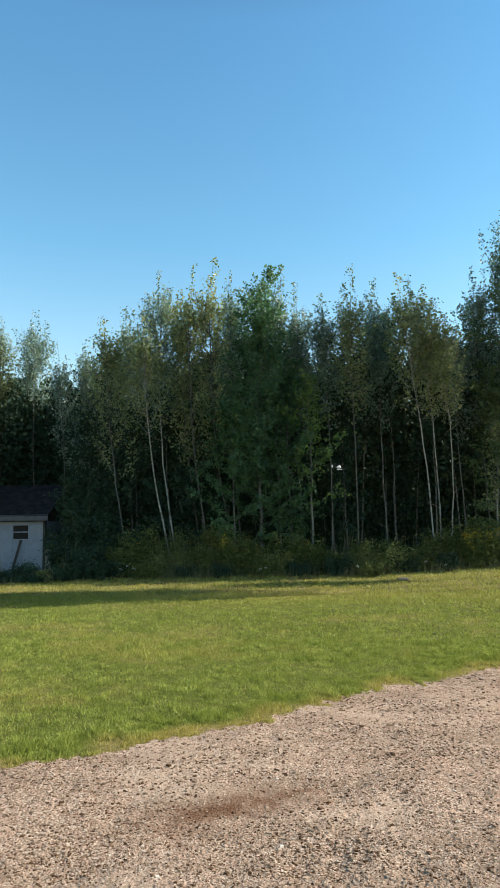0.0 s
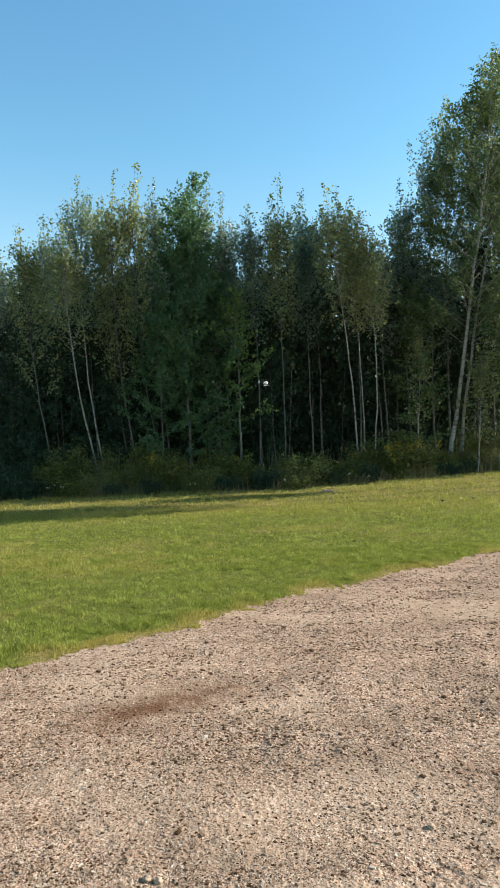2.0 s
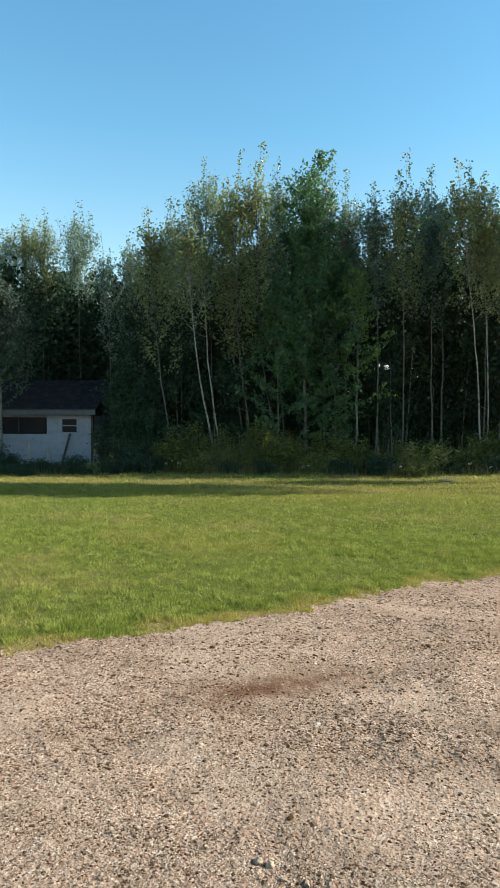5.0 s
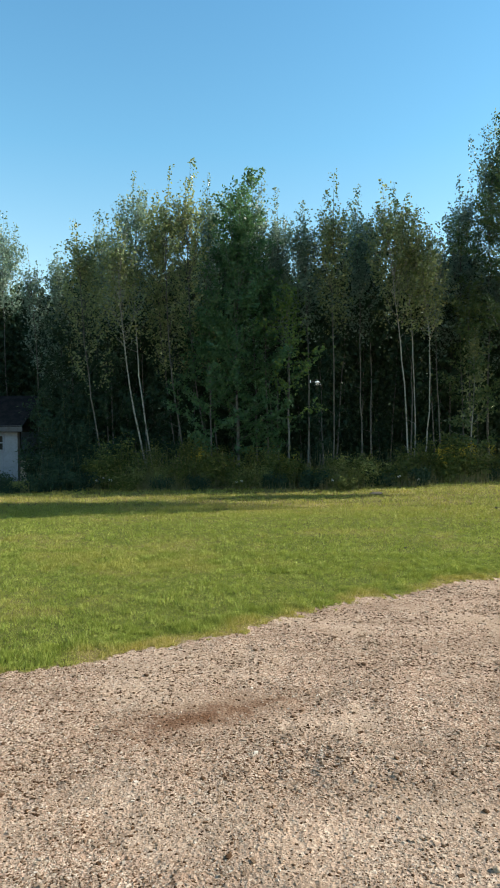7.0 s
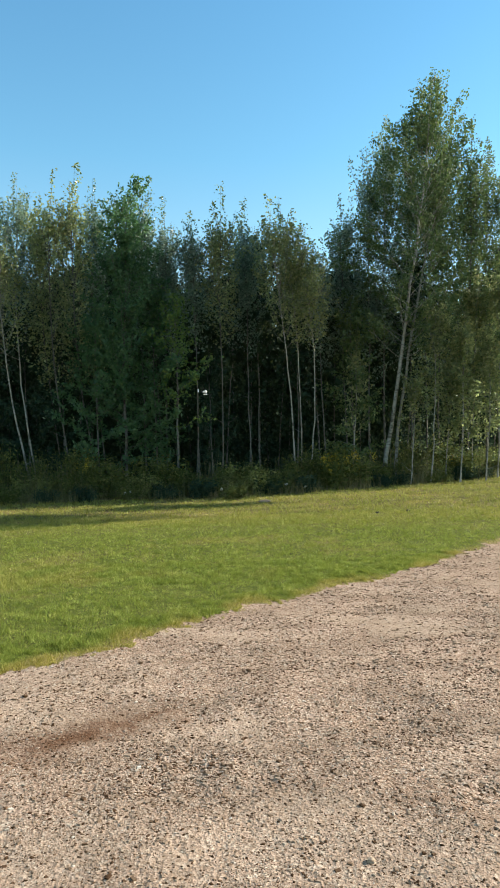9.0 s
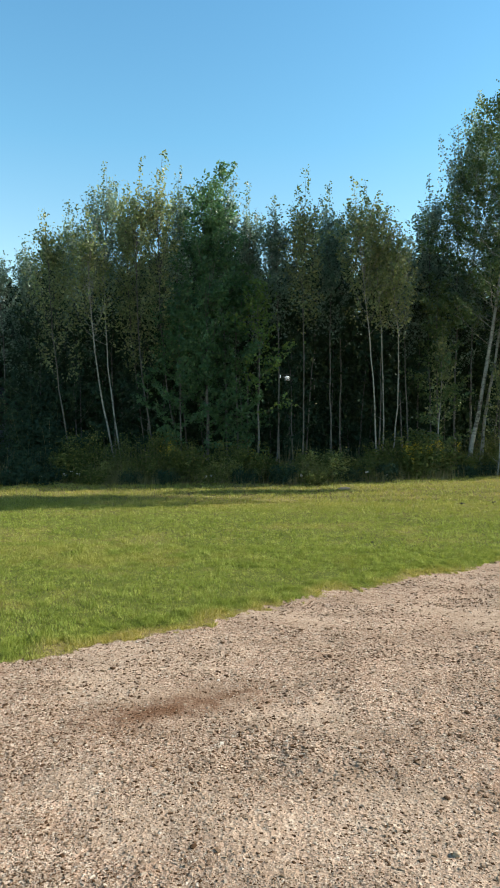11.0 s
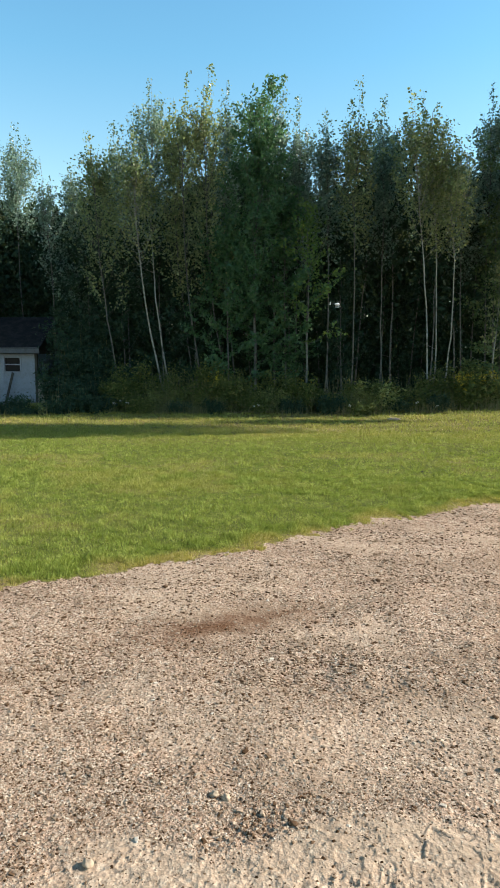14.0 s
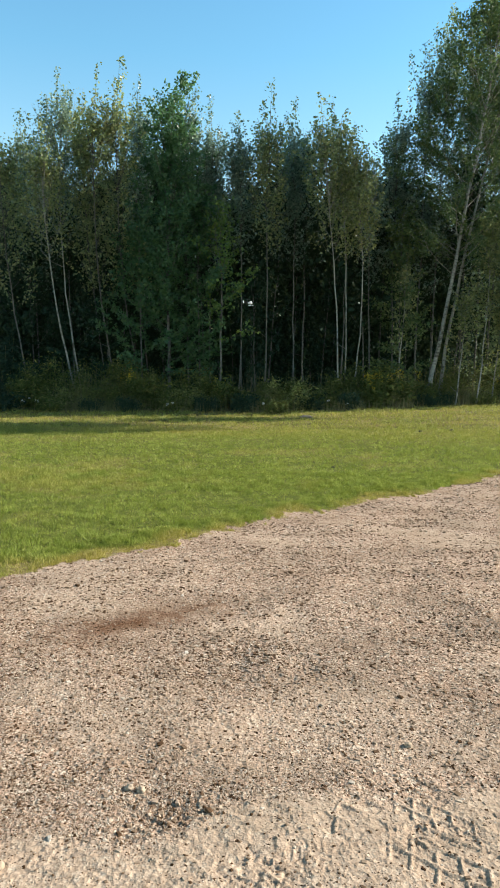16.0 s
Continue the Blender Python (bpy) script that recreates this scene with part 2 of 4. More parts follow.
def gravel_material():
    m, nt, b = material("packed_gravel")
    geo = nt.nodes.new("ShaderNodeNewGeometry").outputs["Position"]
    grit = node(nt, "ShaderNodeTexVoronoi", {"Vector": geo}, Scale=95.0)
    stones = node(nt, "ShaderNodeTexVoronoi", {"Vector": geo}, Scale=42.0)
    fine = noise_at(nt, 160, 4, 0.7)
    mid = noise_at(nt, 9, 5, 0.65)
    wide = noise_at(nt, 1.1, 4, 0.6, (1, 2.2, 1), -0.5)
    sand = attribute(nt, "dry")
    base = ramp(nt, mid, [(0.3, (0.306, 0.197, 0.135)), (0.5, (0.423, 0.281, 0.198)), (0.72, (0.533, 0.370, 0.265))])
    # darkest specks stand for dark grit and small shadows between stones, both in colour
    speck = ramp(nt, node(nt, "ShaderNodeSeparateColor", {"Color": grit.outputs["Color"]}).outputs[0],
                 [(0.0, (0.027, 0.013, 0.005)), (0.28, (0.119, 0.062, 0.033)), (0.44, (0.404, 0.264, 0.181)), (0.75, (0.533, 0.359, 0.257)), (1, (0.820, 0.723, 0.556))])
    lesser = node(nt, "ShaderNodeMath", {0: sand})
    lesser.operation = "MULTIPLY_ADD"
    lesser.inputs[1].default_value, lesser.inputs[2].default_value = -0.4, 0.68
    base = blend(nt, lesser.outputs[0], base, speck)
    coarse = ramp(nt, node(nt, "ShaderNodeSeparateColor", {"Color": stones.outputs["Color"]}).outputs[1],
                  [(0.0, (0.108, 0.059, 0.033)), (0.16, (0.233, 0.144, 0.090)), (0.26, (0.423, 0.284, 0.198)), (0.84, (0.459, 0.319, 0.228)), (1, (0.758, 0.627, 0.492))])
    base = blend(nt, 0.3, base, coarse)
    loose = ramp(nt, wide, [(0.42, (0, 0, 0)), (0.62, (1, 1, 1))])
    base = blend(nt, loose, base, blend(nt, 0.45, base, (0.20, 0.13, 0.085)))
    # darker patches: shade of dents and pits, put into the gravel's colour
    dent_shade = ramp(nt, noise_at(nt, 5.5, 6, 0.7, (1, 1.6, 1), -0.5), [(0.50, (0, 0, 0)), (0.66, (1, 1, 1))])
    base = blend(nt, dent_shade, base, blend(nt, 0.28, base, (0.17, 0.105, 0.066)))
    base = blend(nt, sand, base, blend(nt, 0.4, base, (0.475, 0.376, 0.267)))
    # the rusty stain, with a ragged outline of its own
    spot = node(nt, "ShaderNodeMapping", {"Vector": geo})
    spot.vector_type = "TEXTURE"
    spot.inputs["Location"].default_value = (-0.72, 3.14, 0)
    spot.inputs["Rotation"].default_value = (0, 0, 0.55)
    spot.inputs["Scale"].default_value = (0.92, 0.29, 1)
    flat = node(nt, "ShaderNodeVectorMath", {0: spot.outputs[0]})
    flat.operation = "MULTIPLY"
    flat.inputs[1].default_value = (1, 1, 0)
    far = node(nt, "ShaderNodeVectorMath", {0: flat.outputs[0]})
    far.operation = "LENGTH"
    ragged = node(nt, "ShaderNodeMath", {0: noise_at(nt, 6, 6, 0.75), 2: far.outputs["Value"]})
    ragged.operation = "MULTIPLY_ADD"
    ragged.inputs[1].default_value = 2.3
    thin = node(nt, "ShaderNodeMath", {0: ragged.outputs[0]})
    thin.operation = "MULTIPLY"
    thin.inputs[1].default_value = 0.42
    stain = ramp(nt, thin.outputs[0], [(0.44, (0.95, 0.95, 0.95)), (0.60, (0.75, 0.75, 0.75)), (0.80, (0.28, 0.28, 0.28)), (1.0, (0, 0, 0))])
    base = blend(nt, stain, base, (0.125, 0.057, 0.028))
    nt.links.new(base, b.inputs["Base Color"])
    b.inputs["Roughness"].default_value = 0.95
    b.inputs["Specular IOR Level"].default_value = 0.03
    lumps = blend(nt, 0.5, grit.outputs["Distance"], fine)
    lumps = blend(nt, 0.5, lumps, stones.outputs["Distance"])
    rough = node(nt, "ShaderNodeMath", {0: sand})
    rough.operation = "MULTIPLY_ADD"
    rough.inputs[1].default_value, rough.inputs[2].default_value = -0.35, 0.9
    relief_node = node(nt, "ShaderNodeBump", {"Height": lumps, "Strength": rough.outputs[0]}, Distance=0.018)
    nt.links.new(relief_node.outputs[0], b.inputs["Normal"])
    return m


def stone_material(name, stops):
    m, nt, b = material(name)
    tint = ramp(nt, island(nt), stops)
    n = noise_at(nt, 70, 4)
    tint = blend(nt, n, blend(nt, 0.4, tint, (0.08, 0.045, 0.025)), tint)
    nt.links.new(tint, b.inputs["Base Color"])
    b.inputs["Roughness"].default_value = 0.9
    b.inputs["Specular IOR Level"].default_value = 0.03
    bump(nt, b, n, 0.5, 0.004)
    return m


SOIL, GRAVEL = soil_material(), gravel_material()
PEBBLE = stone_material("pebbles", [(0, (0.075, 0.039, 0.020)), (0.18, (0.173, 0.102, 0.060)), (0.34, (0.308, 0.224, 0.157)), (0.75, (0.427, 0.328, 0.242)), (0.95, (0.562, 0.451, 0.342)), (1, (0.713, 0.623, 0.518))])
# dark crumbs: real earth, and small gravel shadows put into the colour
EARTH = stone_material("dark_earth_and_shadow", [(0, (0.042, 0.022, 0.011)), (0.5, (0.092, 0.050, 0.027)), (0.8, (0.150, 0.092, 0.056)), (1, (0.28, 0.20, 0.14))])
CLODS = stone_material("dry_clods", [(0, (0.183, 0.118, 0.073)), (0.5, (0.335, 0.236, 0.163)), (1, (0.454, 0.333, 0.242))])
STONE = stone_material("pale_stone", [(0, (0.36, 0.27, 0.19)), (1, (0.50, 0.39, 0.28))])


def bark_material(name, pale, dark, scars=6.0):
    m, nt, b = material(name)
    long = noise_at(nt, scars, 4, 0.6, (1, 1, 2.5))
    knots = noise_at(nt, 2.2, 3, 0.6, (1, 1, 1.6))
    tint = ramp(nt, long, [(0.3, dark), (0.48, pale), (0.75, tuple(min(1, c * 1.25) for c in pale))])
    spots = ramp(nt, knots, [(0.33, (1, 1, 1)), (0.42, (0, 0, 0))])
    tint = blend(nt, spots, tint, dark)
    nt.links.new(tint, b.inputs["Base Color"])
    b.inputs["Roughness"].default_value = 0.8
    bump(nt, b, long, 0.5, 0.02)
    return m


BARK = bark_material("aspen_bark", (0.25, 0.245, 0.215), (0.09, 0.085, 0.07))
# darker bark: inner trunks' shade put into the colour; broad-leaved trees share it
DULL = bark_material("grey_shaded_bark", (0.12, 0.115, 0.10), (0.045, 0.04, 0.035))


def painted(name, colour, worn, rough=0.6, scale=4.0):
    m, nt, b = material(name)
    n = noise_at(nt, scale, 6, 0.7)
    fine = noise_at(nt, scale * 9, 3, 0.6)
    tint = blend(nt, ramp(nt, n, [(0.45, (0, 0, 0)), (0.75, (1, 1, 1))]), colour, worn)
    tint = blend(nt, 0.35, tint, ramp(nt, fine, [(0.3, (0.3, 0.3, 0.3)), (0.7, (1, 1, 1))]), "MULTIPLY")
    nt.links.new(tint, b.inputs["Base Color"])
    b.inputs["Roughness"].default_value = rough
    b.inputs["Specular IOR Level"].default_value = 0.02 if rough > 0.8 else 0.45
    bump(nt, b, fine, 0.25, 0.01)
    return m


WHITE = painted("white_siding_paint", (0.27, 0.31, 0.385), (0.20, 0.22, 0.26))
SHINGLE = painted("dark_shingles", (0.022, 0.023, 0.028), (0.046, 0.046, 0.050), 0.95)
DARKWOOD = painted("weathered_dark_wood", (0.06, 0.055, 0.05), (0.12, 0.11, 0.10), 0.85)
GREYWOOD = painted("weathered_grey_paint", (0.13, 0.135, 0.15), (0.08, 0.08, 0.085), 0.85)
PALEWOOD = painted("weathered_pale_wood", (0.34, 0.31, 0.26), (0.22, 0.20, 0.17), 0.85)
PLASTIC = painted("white_plastic", (0.80, 0.81, 0.82), (0.68, 0.69, 0.7), 0.35, 12)
BLACK = painted("black_plastic", (0.03, 0.03, 0.032), (0.06, 0.06, 0.06), 0.45, 12)
GLASS, gnt, gb = material("window_glass")
gb.inputs["Base Color"].default_value = (0.02, 0.022, 0.025, 1)
gb.inputs["Roughness"].default_value = 0.08
gb.inputs["Specular IOR Level"].default_value = 0.06
nt_n = noise_at(gnt, 3, 2)
bump(gnt, gb, nt_n, 0.05, 0.02)

# ---------------------------------------------------------------- the lie of the land
ROAD_EDGE = [(-60, -34), (-12, -2.8), (-5, 1.9), (-2.69, 3.5), (-1.9, 4.05), (-1.04, 4.68), (-0.3, 5.5), (0.63, 6.3), (1.9, 7.25), (3.35, 8.35), (5.48, 10.5), (9, 13.2), (16, 15.0), (60, 22)]
WOOD_EDGE = [(-60, 15), (-14, 17.0), (-10.8, 17.3), (-9, 17.8), (-7, 19.0), (-2.7, 19.3), (0.75, 19.5), (4.4, 20.6), (6.8, 21.6), (9, 22.2), (11, 22.8), (13, 26), (16, 34), (60, 60)]


def road_edge(x):
    return np.interp(x, *zip(*ROAD_EDGE)) + 0.16 * (grain(x * 1.1, x * 0 + 3, 5) - 0.5)


def wood_edge(x):
    return np.interp(x, *zip(*WOOD_EDGE)) + 0.5 * (grain(x * 0.9, x * 0, 8) - 0.5)


def grassy(x, y):
    """1 on the lawn, 0 on the gravel."""
    ragged = 0.26 * (grain(x * 2.6, y * 2.6, 11) - 0.5) + 0.18 * (grain(x * 7, y * 7, 12) - 0.5) + 0.2 * (grain(x * 19, y * 19, 13) - 0.5)
    return step(-0.05, 0.08, y - road_edge(x) + ragged)


def dryness(x, y):
    """How far the turf has dried out: along the drive, in patches, and in a band before the wood."""
    rim = 0.85 * step(0.34, 0.0, y - road_edge(x) + 0.5 * (grain(x * 3, y * 3, 14) - 0.5))
    patch = step(0.52, 0.85, 0.6 * grain(x * 0.9, y * 0.9, 15) + 0.4 * grain(x * 3.3, y * 3.3, 16))
    band = step(11.5, 15.0, y) * (0.35 + 0.5 * grain(x * 0.5, y * 1.6, 17))
    return np.clip(rim + 0.4 * patch + 0.75 * band, 0, 1)


def land(x, y):
    x, y = np.asarray(x, float), np.asarray(y, float)
    slope = 0.028 * np.clip(x - 1, 0, 12) * step(9, 20, y)
    lumps = 0.05 * (grain(x * 0.7, y * 0.7, 2) - 0.5) * step(4, 9, y)
    return slope + lumps + 0.035 * step(-0.1, 0.5, y - road_edge(x))


def packed(x, y):
    """1 where wheels have pressed the drive to smooth sand, 0 where the stones lie loose."""
    bare = step(1.34, 1.14, y + 0.26 * step(0.4, -0.8, x) + 0.3 * (grain(x * 2.6, y * 2.6, 43) - 0.5)) * step(0.0, 0.4, y + 0.2 * (x - 0.8)) * step(2.3, 1.5, x + 0.5 * (grain(x * 2, y * 2, 47) - 0.5)) * step(-1.35, -0.75, x + 0.4 * (grain(x * 3, y * 3, 44) - 0.5))
    patch = step(0.52, 0.80, 0.55 * grain(x * 0.8 - y * 0.35, y * 1.3 + x * 0.45, 40) + 0.45 * grain(x * 2.7, y * 3.3, 41))
    return np.clip(np.maximum(0.9 * bare, 0.5 * patch), 0, 1)


def tread(x, y):
    """Pressed tyre marks: bands of flat plates between thin ridges, as depth."""
    depth = np.zeros_like(x)
    for cx, cy, turn, half, pitch, deep, rows, seed in ((0.72, 0.94, -0.62, 0.135, 0.105, 0.0066, 3, 1), (1.02, 1.05, -0.62, 0.14, 0.09, 0.006, 4, 9), (0.27, 0.87, 0.28, 0.08, 0.034, 0.0045, 5, 2), (-0.12, 0.98, -0.7, 0.09, 0.055, 0.0042, 3, 3), (-0.66, 0.9, 0.5, 0.08, 0.05, 0.005, 4, 5)):
        c, s = math.cos(turn), math.sin(turn)
        u = (x - cx) * c + (y - cy) * s + 0.03 * (grain(x * 9, y * 9, seed + 70) - 0.5) + 0.012 * (grain(x * 30, y * 30, seed + 71) - 0.5)
        v = -(x - cx) * s + (y - cy) * c + 0.03 * (grain(x * 8, y * 8, seed + 80) - 0.5) + 0.012 * (grain(x * 30, y * 30, seed + 81) - 0.5)
        band = step(half, half * 0.9, np.abs(v)) * step(0.85, 0.6, u) * step(-0.44, -0.34, u)
        wide = 2 * half / rows
        row = np.floor((v + half) / wide)
        b = ((v + half) / wide) % 1.0
        a = ((u + (row % 2) * pitch * 0.45 + 0.35 * (b - 0.5) * pitch * np.where(row < rows / 2, 1, -1)) / pitch) % 1.0
        lug = step(0.0, 0.06, a) * step(0.92, 0.86, a) * step(0.0, 0.08, b) * step(0.90, 0.82, b)
        worn = step(0.22, 0.5, grain(x * 4, y * 4, 30 + seed) * 0.75 + 0.25 * grain(x * 17, y * 17, 31 + seed))
        depth += band * lug * deep * (0.1 + 1.0 * worn)
    return depth


def relief(x, y):
    """Small lumps of the loose gravel, which flatten on the lawn."""
    g = 1 - grassy(x, y)
    near = step(14, 3, y) * step(0.35, 0.6, y)
    ruts = 0.03 * (grain(x * 0.9 - y * 0.7, (x * 0.5 + y) * 2.1, 21) - 0.5)
    lumps = 0.014 * (grain(x * 5, y * 5, 22) - 0.5) + 0.009 * (grain(x * 14, y * 14, 23) - 0.5) + 0.004 * (grain(x * 33, y * 33, 24) - 0.5)
    flat = 1 - 0.5 * packed(x, y)
    # broken crust where the wet sand dried
    crust = 0.005 * packed(x, y) * step(0.50, 0.57, 0.6 * grain(x * 17, y * 26, 26) + 0.4 * grain(x * 41, y * 47, 27)) * step(0.45, 0.2, x)
    return g * (ruts + near * (lumps * flat * (0.5 + grain(x * 1.3, y * 1.9, 25)) + crust) - tread(x, y))


def lines(start, stop, steps):
    """Places from start to stop whose spacing grows by the given rule."""
    out = [start]
    while out[-1] < stop:
        out.append(out[-1] + steps(out[-1]))
    return out


def x_step(x):
    return 0.0055 if 0.1 < x < 1.08 else 0.008 if -0.7 < x <= 0.1 else (0.011 if -1.0 < x < 1.3 else 0.02 if abs(x) < 1.7 else min(60, 0.02 + 0.045 * (abs(x) - 1.7) + (0.2 * (abs(x) - 14) if abs(x) > 14 else 0)))


def y_step(y):
    return 0.0055 if 0.74 < y < 1.2 else (0.010 if y < 1.3 else 0.012 + 0.018 * (y - 1.3) + (0.2 * (y - 30) if y > 30 else 0))


xs = sorted([-v for v in lines(0.007, 1800, lambda v: x_step(-v))] + lines(0.007, 1800, x_step))
ys = [-v for v in lines(-0.58, 900, lambda v: 0.05 + 0.25 * (v + 0.58))][::-1] + lines(0.6, 2500, y_step)
X, Y = np.meshgrid(np.array(xs), np.array(ys))
Z = land(X, Y) + relief(X, Y)
grid = np.stack([X, Y, Z], -1).reshape(-1, 3)
nx, ny = len(xs), len(ys)
idx = np.arange(nx * ny).reshape(ny, nx)
quads = np.stack([idx[:-1, :-1], idx[:-1, 1:], idx[1:, 1:], idx[1:, :-1]], -1).reshape(-1, 4)
centre = grid[quads].mean(1)
on_lawn = grassy(centre[:, 0], centre[:, 1]) > 0.5


def sheet(name, faces, mat, label, extra):
    used, inv = np.unique(faces, return_inverse=True)
    ob = new(name, mesh_of(name, grid[used], inv.reshape(faces.shape), mat, True, extra(grid[used, 0], grid[used, 1])))
    return tagged(ob, label, "ground", kind="structure")


sheet("ground", quads[on_lawn], SOIL, "mown lawn soil with dry turf reaching under the woods", dryness)
sheet("road", quads[~on_lawn], GRAVEL, "packed pinkish gravel drive with tyre marks and loose stones", packed)

# ---------------------------------------------------------------- gravel stones
STUB = np.array([(-1, -1, -0.5), (1, -1, -0.5), (1, 1, -0.5), (-1, 1, -0.5), (-1, -1, 1), (1, -1, 1), (1, 1, 1), (-1, 1, 1)], float)
STUB_F = np.array([(4, 5, 6, 7), (0, 1, 5, 4), (1, 2, 6, 5), (2, 3, 7, 6), (3, 0, 4, 7)])

SPALL = np.array([(-1, -1, -0.4), (1, -1, -0.4), (1, 1, -0.4), (-1, 1, -0.4), (0.1, 0.1, 1)], float)
SPALL_F = np.array([(0, 1, 4), (1, 2, 4), (2, 3, 4), (3, 0, 4)])


def loose(x, y):
    """1 where the stones lie thick: ragged streaks that run along the drive."""
    u, v = x * 0.78 + y * 0.62, y * 0.78 - x * 0.62
    return step(0.34, 0.66, 0.45 * grain(u * 0.9, v * 2.1, 42) + 0.35 * grain(x * 3.1, y * 3.1, 48) + 0.2 * grain(x * 11, y * 11, 49))


def pebbles(count, seed, sizes, power, bare=0.3, streak=False, tall=0.55, sparse=0.97, blunt=False):
    """Crushed stones, half sunk, strewn ever coarser and sparser with the distance down the drive."""
    rnd = np.random.default_rng(seed)
    m = count * 8
    y = 0.4 * (13 / 0.4) ** rnd.random(m)
    aside = rnd.uniform(-1.5, 1.5, m)
    x = aside * (0.46 * (y + 1.5) + 0.5)
    chance = bare + (1 - bare) * loose(x, y)
    if streak:
        chance = bare + (1 - bare) * step(0.46, 0.74, 0.5 * grain(x * 1.4 + y, y * 2.3 - x, 45) + 0.5 * grain(x * 7, y * 9, 46))
        chance = chance * (0.3 + 0.7 * step(0.9, 1.9, y))
    du, dv = (x + 0.72) * 0.852 + (y - 3.14) * 0.523, (y - 3.14) * 0.852 - (x + 0.72) * 0.523
    chance = chance * (1 - 0.72 * step(1.2, 0.3, np.hypot(du / 0.92, dv / 0.29)))
    chance = chance * step(1.5, 0.9, np.abs(aside)) * step(0.4, 0.75, y)
    keep = (rnd.random(m) < chance * (1 - sparse * packed(x, y))) & (grassy(x, y) < 0.7)
    x, y = x[keep][:count], y[keep][:count]
    n = len(x)
    size = (sizes[0] + (sizes[1] - sizes[0]) * rnd.random(n) ** power) * (1 + 0.2 * (y - 0.6)) ** 0.8
    shape, faces = (STUB, STUB_F) if blunt else (SPALL, SPALL_F)
    k = len(shape)
    v = shape[None] * rnd.uniform(0.55, 1.0, (n, k, 3)) * rnd.uniform(0.6, 1.0, (n, 1, 3))
    v[:, 4:, :2] *= rnd.uniform(0.35, 0.85, (n, 1, 1)) if blunt else rnd.uniform(-1, 1, (n, 1, 2)) * 6
    v[..., 0] *= rnd.uniform(1.0, 1.6, (n, 1))
    a = rnd.uniform(0, 6.28, n)
    c, s = np.cos(a)[:, None], np.sin(a)[:, None]
    r = np.stack([v[..., 0] * c - v[..., 1] * s, v[..., 0] * s + v[..., 1] * c, v[..., 2] * tall], -1)
    base = np.stack([x, y, land(x, y) + relief(x, y)], 1)
    return (base[:, None] + r * size[:, None, None] * 0.5).reshape(-1, 3), (np.arange(n)[:, None, None] * k + faces[None]).reshape(-1, faces.shape[1])


for name, mat, label, kind_of, batch in (
        ("gravel", PEBBLE, "loose crushed gravel in pink, grey and tan", "gravel", dict(count=100000, seed=51, sizes=(0.005, 0.016), power=1.6, bare=0.12, tall=0.7)),
        ("coarse_gravel", PEBBLE, "larger blunt stones lying loose among the gravel", "gravel", dict(count=4300, seed=53, sizes=(0.012, 0.028), power=3.0, bare=0.4, blunt=True)),
        ("clods", CLODS, "dry brown clods kicked up in rows on the gravel", "earth", dict(count=9000, seed=55, sizes=(0.010, 0.030), power=1.8, bare=0.28, streak=True, tall=0.5, blunt=True)),
        # grit and crumbs are dark partly to stand for shadowed dents
        ("grit", EARTH, "dark brown crumbs of earth strewn in clusters, also standing for gravel shadows", "earth", dict(count=20000, seed=52, sizes=(0.006, 0.026), power=1.8, bare=0.24, streak=True, tall=0.7)),
        ("crumbs", EARTH, "dark brown lumps of earth scattered about, also standing for gravel shadows", "earth", dict(count=1000, seed=54, sizes=(0.010, 0.030), power=2.2, bare=0.3, streak=True, tall=0.45, blunt=True))):
    heap = Heap()
    heap.add(*pebbles(**batch))
    tagged(new(name, heap.mesh(name, mat)), label, kind_of, kind="stuff")


def stone(x, y, size, seed, mat=STONE, label="pale rounded stone lying on the gravel drive", name="stone", flat=0.7, group="stones on the drive"):
    bm = bmesh.new()
    bmesh.ops.create_icosphere(bm, subdivisions=3, radius=size / 2)
    off = Vector((seed * 3.1, seed * 1.7, 0))
    for v in bm.verts:
        d = v.co.normalized()
        v.co *= 1 + 0.5 * noise.noise(d * 1.6 + off) + 0.15 * noise.noise(d * 4 + off)
        v.co.z *= flat
    ob = part(name, bm, mat, None, label, True)
    ob.location = (x, y, float(land(x, y) + relief(x, y)) + size * flat * 0.3)
    ob.rotation_euler = (0, 0, seed)
    return tagged(ob, "", "stone", group)


for i, (x, y, size) in enumerate(((-0.46, 1.29, 0.034), (-0.41, 1.275, 0.038), (-0.863, 0.838, 0.04), (0.83, 1.63, 0.036))):
    stone(x, y, size, i + 1)
for i, (x, y, size) in enumerate(((-0.111, 1.14, 0.03), (0.51, 2.62, 0.03), (-0.119, 3.16, 0.03), (-1.3, 3.81, 0.04), (0.436, 4.21, 0.042), (-0.49, 4.48, 0.036), (0.9, 2.1, 0.03), (-0.6, 2.3, 0.03), (1.3, 3.2, 0.036))):
    stone(x, y, size, i + 11, EARTH, "dark brown crumb of earth on the gravel drive", "clod", 0.5, "clods on the drive")

